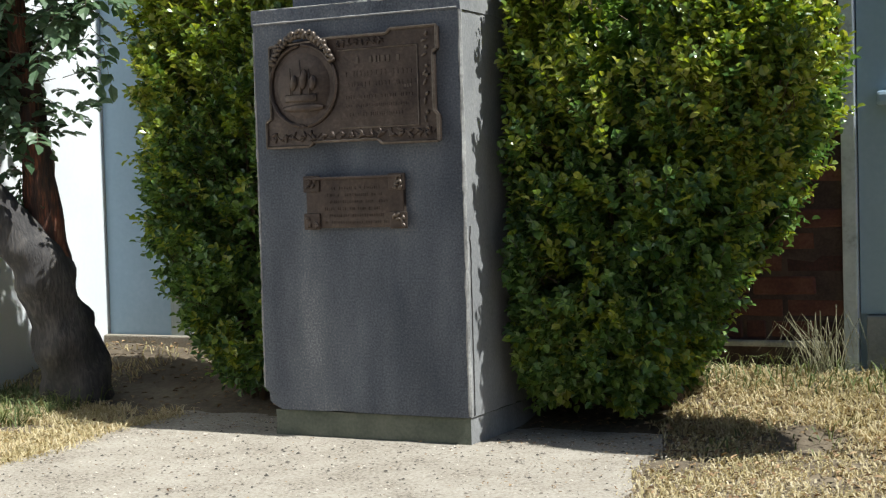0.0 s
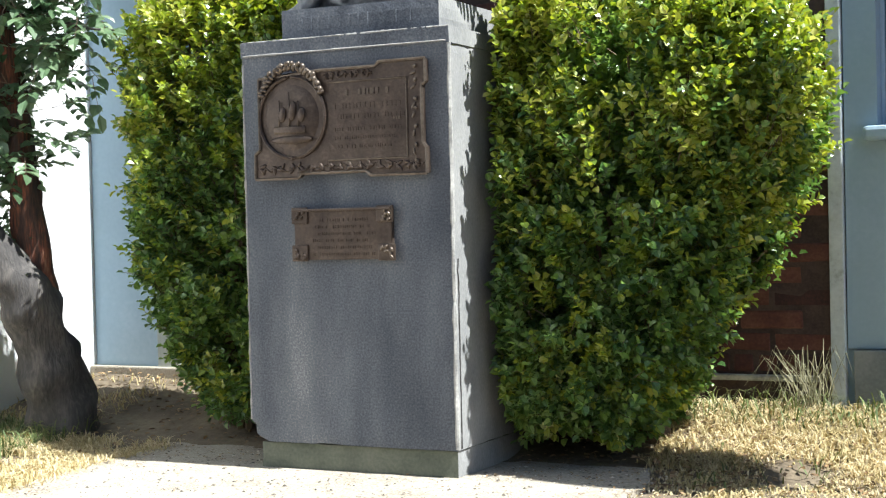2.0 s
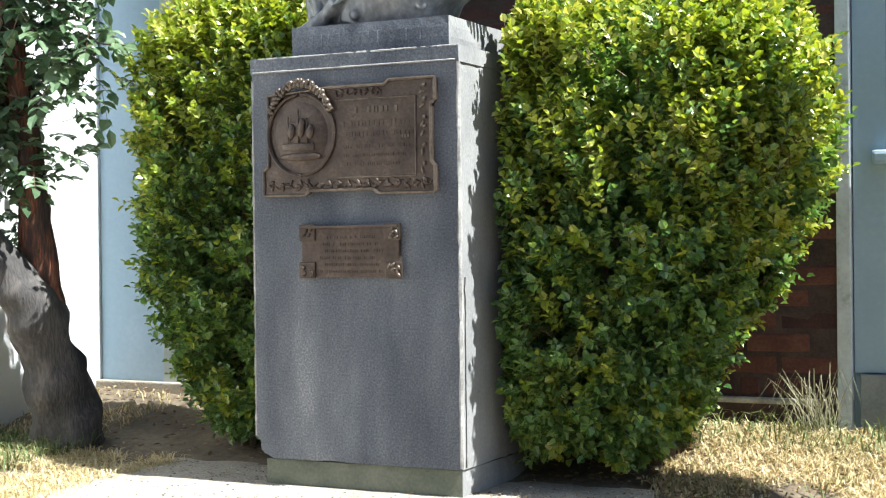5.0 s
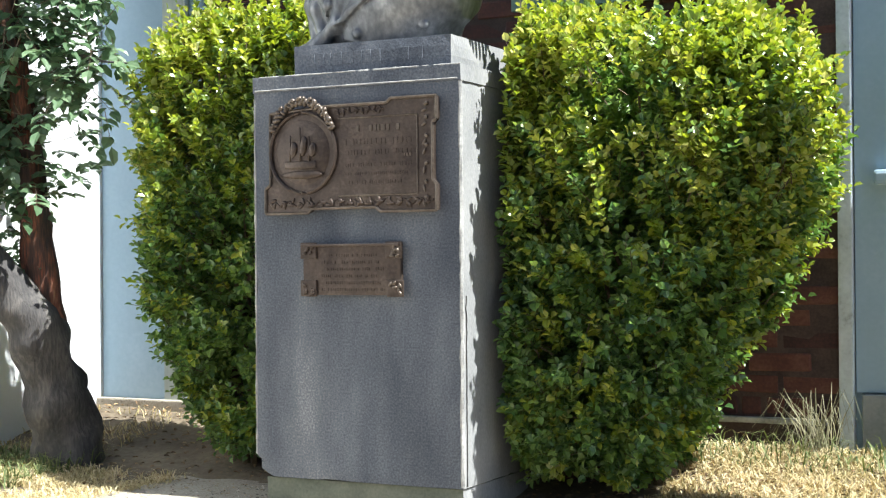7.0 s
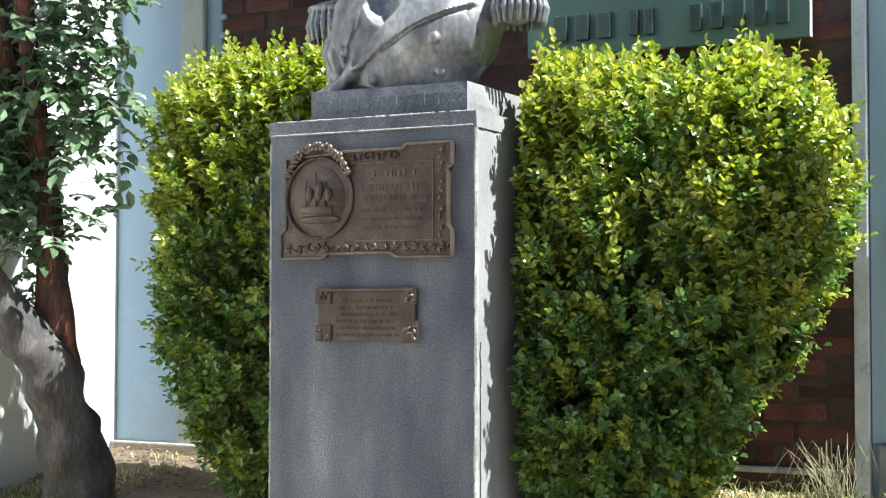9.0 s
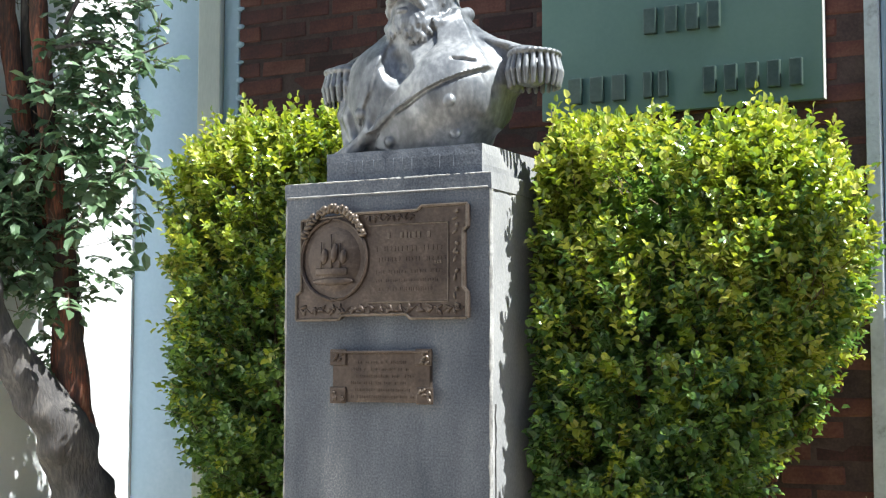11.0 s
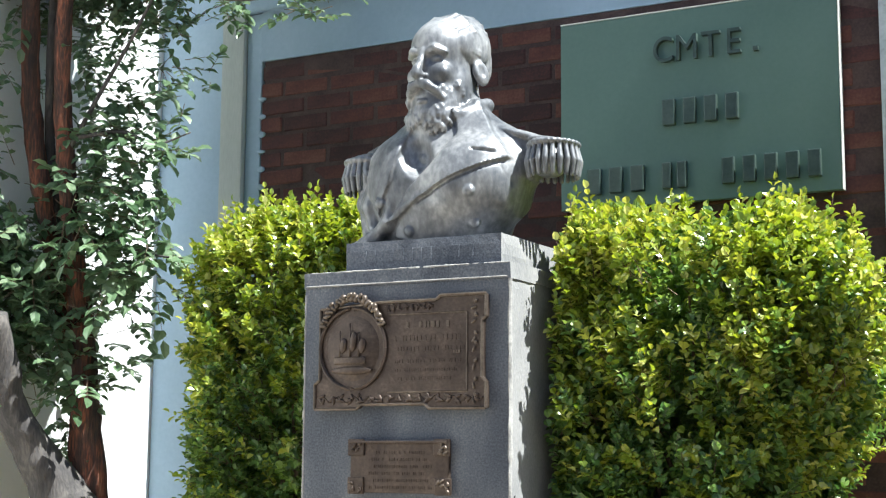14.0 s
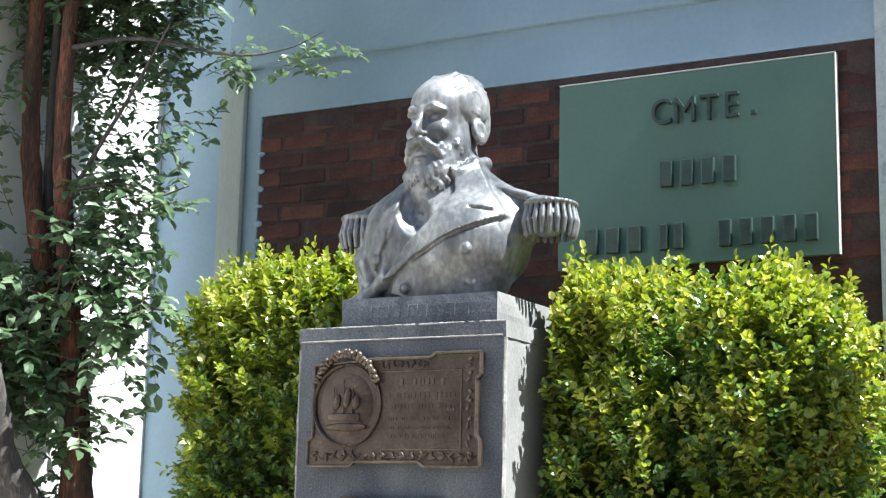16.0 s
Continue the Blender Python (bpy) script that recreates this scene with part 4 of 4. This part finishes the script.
def creeper(clusters, seed):
    """Sprays of compound leaves: each cluster a centre, a spread and a count of sprays."""
    rng = random.Random(seed)
    P, D, U, L, W = [], [], [], [], []
    stalks = bmesh.new()
    for c, spread, count, size in clusters:
        for k in range(count):
            p = Vector([c[i] + max(-1.7, min(1.7, rng.gauss(0, 0.62))) * spread[i] for i in range(3)])
            p.x = max(p.x, -2.44 + 0.04 * rng.random())
            d = Vector((rng.uniform(-0.5, 1.0), rng.uniform(-1.0, 0.35), rng.uniform(-0.9, 0.35))).normalized()
            side = d.cross(Vector((0, 0, 1))).normalized()
            face = Vector((0.35, -0.35, 0.9)) + Vector((rng.uniform(-0.5, 0.5), rng.uniform(-0.5, 0.5), 0))
            n = rng.randint(2, 3)
            ln = size * 1.7
            tube(stalks, [p - d * ln * 0.4, p + d * ln], [0.002, 0.001], 3)
            for i in range(n):
                for sgn in (1, -1):
                    P.append(p + d * ln * (i + 0.3) / n)
                    D.append(d * 0.7 + side * sgn * rng.uniform(0.7, 1.1) + Vector((0, 0, rng.uniform(-0.35, 0.15))))
                    U.append(face)
                    s = size * rng.uniform(0.65, 1.1)
                    L.append(s)
                    W.append(s * rng.uniform(0.54, 0.72))
            P.append(p + d * ln)
            D.append(d)
            U.append(face)
            L.append(size * 1.15)
            W.append(size * 0.6)
    part("creeper_leaves", leaf_mesh("creeper_leaves", P, D, U, L, W, 0.18), VINE, tree, "dull green creeper leaves")
    tagged(part("creeper_growth", stalks, TWIG, tree), kind="stuff")


creeper([((-1.95, 0.30, 2.05), (0.20, 0.12, 0.28), 60, 0.06), ((-1.9, 0.30, 3.08), (0.42, 0.24, 0.14), 300, 0.056), ((-1.6, 0.32, 3.5), (0.5, 0.3, 0.25), 280, 0.065), ((-2.2, 0.15, 1.25), (0.20, 0.12, 0.14), 60, 0.06),
         ((-2.25, 0.30, 1.45), (0.30, 0.16, 0.24), 150, 0.066), ((-2.38, 0.15, 1.62), (0.20, 0.16, 0.24), 105, 0.066), ((-2.02, 0.28, 1.72), (0.22, 0.14, 0.22), 85, 0.066),
         ((-1.80, 0.28, 1.62), (0.10, 0.08, 0.10), 24, 0.07), ((-1.82, 0.33, 2.1), (0.14, 0.08, 0.08), 26, 0.06), ((-2.05, 0.35, 2.3), (0.20, 0.12, 0.25), 50, 0.056), ((-1.85, 0.42, 2.6), (0.2, 0.08, 0.2), 50, 0.055),
         ((-2.2, 0.38, 2.8), (0.38, 0.12, 0.16), 150, 0.056), ((-2.40, -0.02, 2.2), (0.06, 0.10, 0.45), 50, 0.06), ((-1.95, 0.42, 2.85), (0.25, 0.10, 0.14), 90, 0.052),
         ((-1.55, 0.50, 2.70), (0.16, 0.05, 0.05), 20, 0.05), ((-1.2, 0.53, 2.68), (0.14, 0.04, 0.05), 14, 0.05), ((-2.3, 0.4, 3.2), (0.5, 0.25, 0.25), 260, 0.056), ((-1.75, 0.2, 3.75), (0.40, 0.30, 0.25), 130, 0.075), ((-2.2, -0.3, 3.5), (0.4, 0.3, 0.3), 120, 0.075),
         ((-2.17, 0.36, 0.85), (0.05, 0.03, 0.22), 42, 0.045), ((-2.1, 0.36, 0.55), (0.05, 0.02, 0.06), 12, 0.042), ((-2.02, 0.34, 1.16), (0.09, 0.05, 0.05), 10, 0.05)], 21)

# grass and litter
def blades(name, label, spots, seed, mat):
    rng = random.Random(seed)
    v, f = [], []
    for (x0, x1, y0, y1), count, h, keep in spots:
        for k in range(count):
            x, y = rng.uniform(x0, x1), rng.uniform(y0, y1)
            if not keep(x, y) or noise.noise(Vector((x * 3.5, y * 3.5, seed))) < -0.28 + 0.3 * rng.random() - 0.2:
                continue
            z = rise(x, y) - 0.012
            a, ln, bend = rng.uniform(0, 6.283), h * rng.uniform(0.4, 1.3), rng.uniform(0.4, 1.9)
            dx, dy, w = math.cos(a), math.sin(a), rng.uniform(0.0018, 0.0038)
            i = len(v)
            v += [(x - dy * w, y + dx * w, z), (x + dy * w, y - dx * w, z), (x + dx * ln * bend * 0.35 + dy * w * 0.8, y + dy * ln * bend * 0.35 - dx * w * 0.8, z + ln * 0.62),
                  (x + dx * ln * bend * 0.35 - dy * w * 0.8, y + dy * ln * bend * 0.35 + dx * w * 0.8, z + ln * 0.62), (x + dx * ln * bend, y + dy * ln * bend, z + ln * (1.0 - 0.35 * bend))]
            f += [(i, i + 1, i + 2, i + 3), (i + 3, i + 2, i + 4)]
    me = bpy.data.meshes.new(name)
    me.from_pydata(v, [], f)
    return tagged(part(name, me, mat), label, "grass", kind="stuff")


blades("dry_grass", "short straw-coloured dry grass on the bank", [
    ((0.35, 1.9, -1.2, 0.5), 17000, 0.026, lambda x, y: x > pave_right(y) + 0.10 - 0.16 * noise.random()), ((0.3, 1.8, 0.4, 1.2), 11000, 0.045, lambda x, y: x > 0.45 + 0.2 * (0.7 - y)),
    ((-2.5, -1.15, -1.2, 0.35), 20000, 0.045, lambda x, y: x < pave_left(y) + 0.08 * noise.random()), ((-2.5, -1.9, 0.1, 1.1), 900, 0.05, lambda x, y: True)], 2, STRAW)
GREEN_GRASS = material("weedy_green", [(0.25, (0.06, 0.10, 0.03)), (0.6, (0.16, 0.19, 0.06)), (0.8, (0.34, 0.31, 0.14))], 2.5, 30, 0.7, 0, per_island=0.4, through_light=0.2)
blades("weeds", "thin green and straw weeds at the wall's foot", [((0.45, 1.5, 0.85, 1.2), 450, 0.10, lambda x, y: True), ((-2.5, -1.85, -0.1, 0.45), 1100, 0.10, lambda x, y: True), ((0.7, 1.1, 0.1, 0.6), 60, 0.07, lambda x, y: True)], 6, GREEN_GRASS)
BLEACHED = material("bleached_blade", [(0.25, (0.14, 0.14, 0.07)), (0.6, (0.30, 0.28, 0.17)), (0.8, (0.5, 0.46, 0.32))], 2.5, 30, 0.7, 0, per_island=0.4, through_light=0.2)
tuft = thing("grass_tuft", "tall clump of dry bleached grass against the jamb", "grass tuft")
rng = random.Random(31)
bm = bmesh.new()
for k in range(60):
    x, y = 0.90 + rng.gauss(0, 0.035), 1.12 + rng.gauss(0, 0.025)
    ln, a = rng.uniform(0.16, 0.34), rng.uniform(0, 6.28)
    d = Vector((math.cos(a) * 0.35 + rng.uniform(-0.35, 0.1), math.sin(a) * 0.3 - 0.1, 1)).normalized()
    b = Vector((x, y, rise(x, y) - 0.01))
    tube(bm, [b, b + d * ln * 0.5, b + d * ln * 0.8 + Vector((d.x, d.y, 0)) * 0.08, b + d * ln * 0.8 + Vector((d.x, d.y, -0.45)) * rng.uniform(0.12, 0.26)], [0.0018, 0.0017, 0.0013, 0.0006], 3)
tagged(part("blade_growth", bm, BLEACHED, tuft), kind="stuff")
rng = random.Random(17)
P, D, U, L, W = [], [], [], [], []
for k in range(2600):
    u = rng.random()
    x, y = (rng.uniform(-2.4, 0.9), rng.uniform(0.05, 1.2)) if u < 0.75 else (rng.uniform(0.3, 1.4), rng.uniform(-0.6, 0.9)) if u < 0.93 else (rng.uniform(-1.3, 0.6), rng.uniform(-1.2, 0.1))
    if -0.85 < x < 0.05 and 0 < y < 0.6:
        continue
    on_pave = y < 0.4 and pave_left(y) < x < pave_right(y)
    P.append((x, y, rise(x, y) + (0.011 if on_pave else 0.006)))
    D.append((rng.uniform(-1, 1), rng.uniform(-1, 1), rng.uniform(-0.1, 0.25)))
    U.append((rng.uniform(-0.4, 0.4), rng.uniform(-0.4, 0.4), 1))
    s = rng.uniform(0.006, 0.014) if on_pave else rng.uniform(0.012, 0.030)
    L.append(s)
    W.append(s * 0.55)
tagged(part("leaf_litter", leaf_mesh("leaf_litter", P, D, U, L, W), LITTER), "brown dead leaves and bits on the ground", "leaf litter", kind="stuff")

rng = random.Random(41)
v, f = [], []
for k in range(5200):
    y = rng.uniform(-2.2, 0.3)
    x = rng.uniform(pave_left(y) + 0.03, pave_right(y) + 0.06)
    if -0.8 < x < 0.02 and y > -0.02:
        continue
    r = 0.002 + 0.005 * rng.random() ** 5
    a = rng.uniform(0, 6.28)
    i = len(v)
    v += [(x + r * 1.3 * math.cos(a + b), y + r * math.sin(a + b), 0.006) for b in (0, 1.4, 2.9, 4.6)] + [(x + r * 0.2, y, 0.006 + r * rng.uniform(0.5, 1.0))]
    f += [(i, i + 1, i + 4), (i + 1, i + 2, i + 4), (i + 2, i + 3, i + 4), (i + 3, i, i + 4)]
grit_me = bpy.data.meshes.new("grit")
grit_me.from_pydata(v, [], f)
tagged(part("grit", grit_me, GRIT), "loose grit scattered on the worn concrete", "grit", kind="stuff")

# round-headed lamp post beside the grass, whose shadow falls on the bank
lamp = thing("lamp_post", "grey post with a round head beside the grass", "lamp post")
LX, LY, LH = 2.21, 0.25, 2.6
part("post", tube(bmesh.new(), [(LX, LY, rise(LX, LY) - 0.1), (LX, LY, LH - 0.15)], [0.022, 0.022], 12), STEEL, lamp)
bm = bmesh.new()
ell(bm, (LX, LY, LH), (0.44, 0.28, 0.28), seg=24)
part("head", bm, STEEL, lamp, smooth=True)

# ---- wall sign ----
sign = thing("wall_sign", "large sage-green panel with raised lettering, hung on the brick", "sign")
SX0, SX1, SZ0, SZ1 = -0.347, 0.80, 1.845, 2.628
part("panel", boxed((SX0, 1.19, SZ0), (SX1, WALL_Y - 0.025, SZ1), 0.003), SIGN, sign)
# sunlight on the right and top edges, painted as pale strips
bm = boxed((SX1 + 0.001, 1.188, SZ0), (SX1 + 0.005, WALL_Y - 0.024, SZ1), 0.001)
part("edge", bm, SIGN_LIT_EDGE, sign, "sunlit panel edge painted pale")
part("edge", boxed((SX0, 1.188, SZ1 + 0.001), (SX1 + 0.005, WALL_Y - 0.024, SZ1 + 0.006), 0.001), SIGN_LIT_EDGE, sign, "sunlit panel edge painted pale")
for bxx in (-0.2, 0.65):
    part("bracket", boxed((bxx, WALL_Y - 0.026, 2.2), (bxx + 0.05, WALL_Y + 0.0, 2.26)), STEEL, sign)


def cast_letter(ch, x, z, high):
    """One raised capital of the built-in font, standing upright on the panel."""
    cu = bpy.data.curves.new("letter", "FONT")
    cu.body, cu.align_x, cu.extrude, cu.offset = ch, "CENTER", 0.09, 0.0
    ob = bpy.data.objects.new("letter", cu)
    scene.collection.objects.link(ob)
    me = bpy.data.meshes.new_from_object(ob.evaluated_get(bpy.context.evaluated_depsgraph_get()))
    bpy.data.objects.remove(ob)
    me.transform(Matrix.Translation((x, 1.178, z)) @ Matrix.Rotation(radians(90), 4, "X") @ Matrix.Diagonal((high * 1.25, high * 1.42, high * 1.2, 1)))
    me.materials.clear()
    return part("lettering", me, LETTER, sign)


for ch, x in zip("CMTE", (0.108, 0.207, 0.306, 0.398)):
    cast_letter(ch, x, 2.415, 0.105)
for x0, x1, z, count in ((0.085, 0.43, 2.155, 4), (-0.24, 0.04, 1.90, 3), (0.085, 0.21, 1.90, 2), (0.325, 0.745, 1.90, 5)):
    for k in range(count):
        w = (x1 - x0) / count
        cx = x0 + w * (k + 0.5)
        part("lettering", boxed((cx - w * 0.3, 1.165, z), (cx + w * 0.3, 1.1895, z + 0.105), 0.005), LETTER, sign)
part("lettering", boxed((0.475, 1.170, 2.415), (0.497, 1.1895, 2.435), 0.004), LETTER, sign)

# ---- bricks ----
random.seed(14)


def brick_mesh(l, h, d, seed):
    bm = boxed((-l / 2, -d / 2, -h / 2), (l / 2, d / 2, h / 2))
    for v in bm.verts:
        v.co += Vector((random.uniform(-0.003, 0.003), random.uniform(-0.002, 0.002), random.uniform(-0.003, 0.003)))
    bmesh.ops.bevel(bm, geom=bm.edges[:], offset=0.006, segments=1, affect="EDGES")
    me = mesh_of("brick", bm)
    me.materials.append(BRICK)
    return me


LONG, HALF, HEADER = ([brick_mesh(l, COURSE - 0.015, 0.024, k) for k in range(4)] for l in (0.238, 0.115, COURSE - 0.006))
count = 0
joined = bmesh.new()


def lay(me, x, z):
    """One brick: a part of its own, past three hundred joined to the rest."""
    global count
    m = pose(x, WALL_Y + random.uniform(-0.003, 0.004), z, random.uniform(-1, 1), random.uniform(-0.7, 0.7), random.choice((0, 180)))
    hidden = -0.30 < x < 0.75 and 1.88 < z < 2.58 or (0.05 < x < 0.8 and 0.4 < z < 1.6) or (-1.7 < x < -0.9 and z < 1.7) or (-0.9 < x < 0.0 and z < 1.5)
    if hidden or count >= 300:
        k = len(joined.verts)
        joined.from_mesh(me)
        joined.verts.ensure_lookup_table()
        bmesh.ops.transform(joined, matrix=m, verts=joined.verts[k:])
    else:
        ob = new("brick", me)
        ob.parent, ob.matrix_basis = brick_wall, m
        count += 1


row, z = 0, 0.236 + COURSE / 2
while z < BZ1 - 0.01:
    if row == 0:
        n = int((B1 - B0) / (COURSE + 0.005))
        for k in range(n):
            lay(random.choice(HEADER), B0 + (k + 0.5) * (B1 - B0) / n, z)
    else:
        x = B0
        if row % 2:
            lay(random.choice(HALF), x + 0.0575, z)
            x += 0.128
        while x < B1 - 0.2:
            lay(random.choice(LONG), x + 0.119, z)
            x += 0.2505
        if B1 - x > 0.09:
            lay(random.choice(HALF), B1 - 0.0585, z)
    z += COURSE
    row += 1
tagged(part("bricks", joined, BRICK, brick_wall), "further bricks of the same wall", kind="stuff")
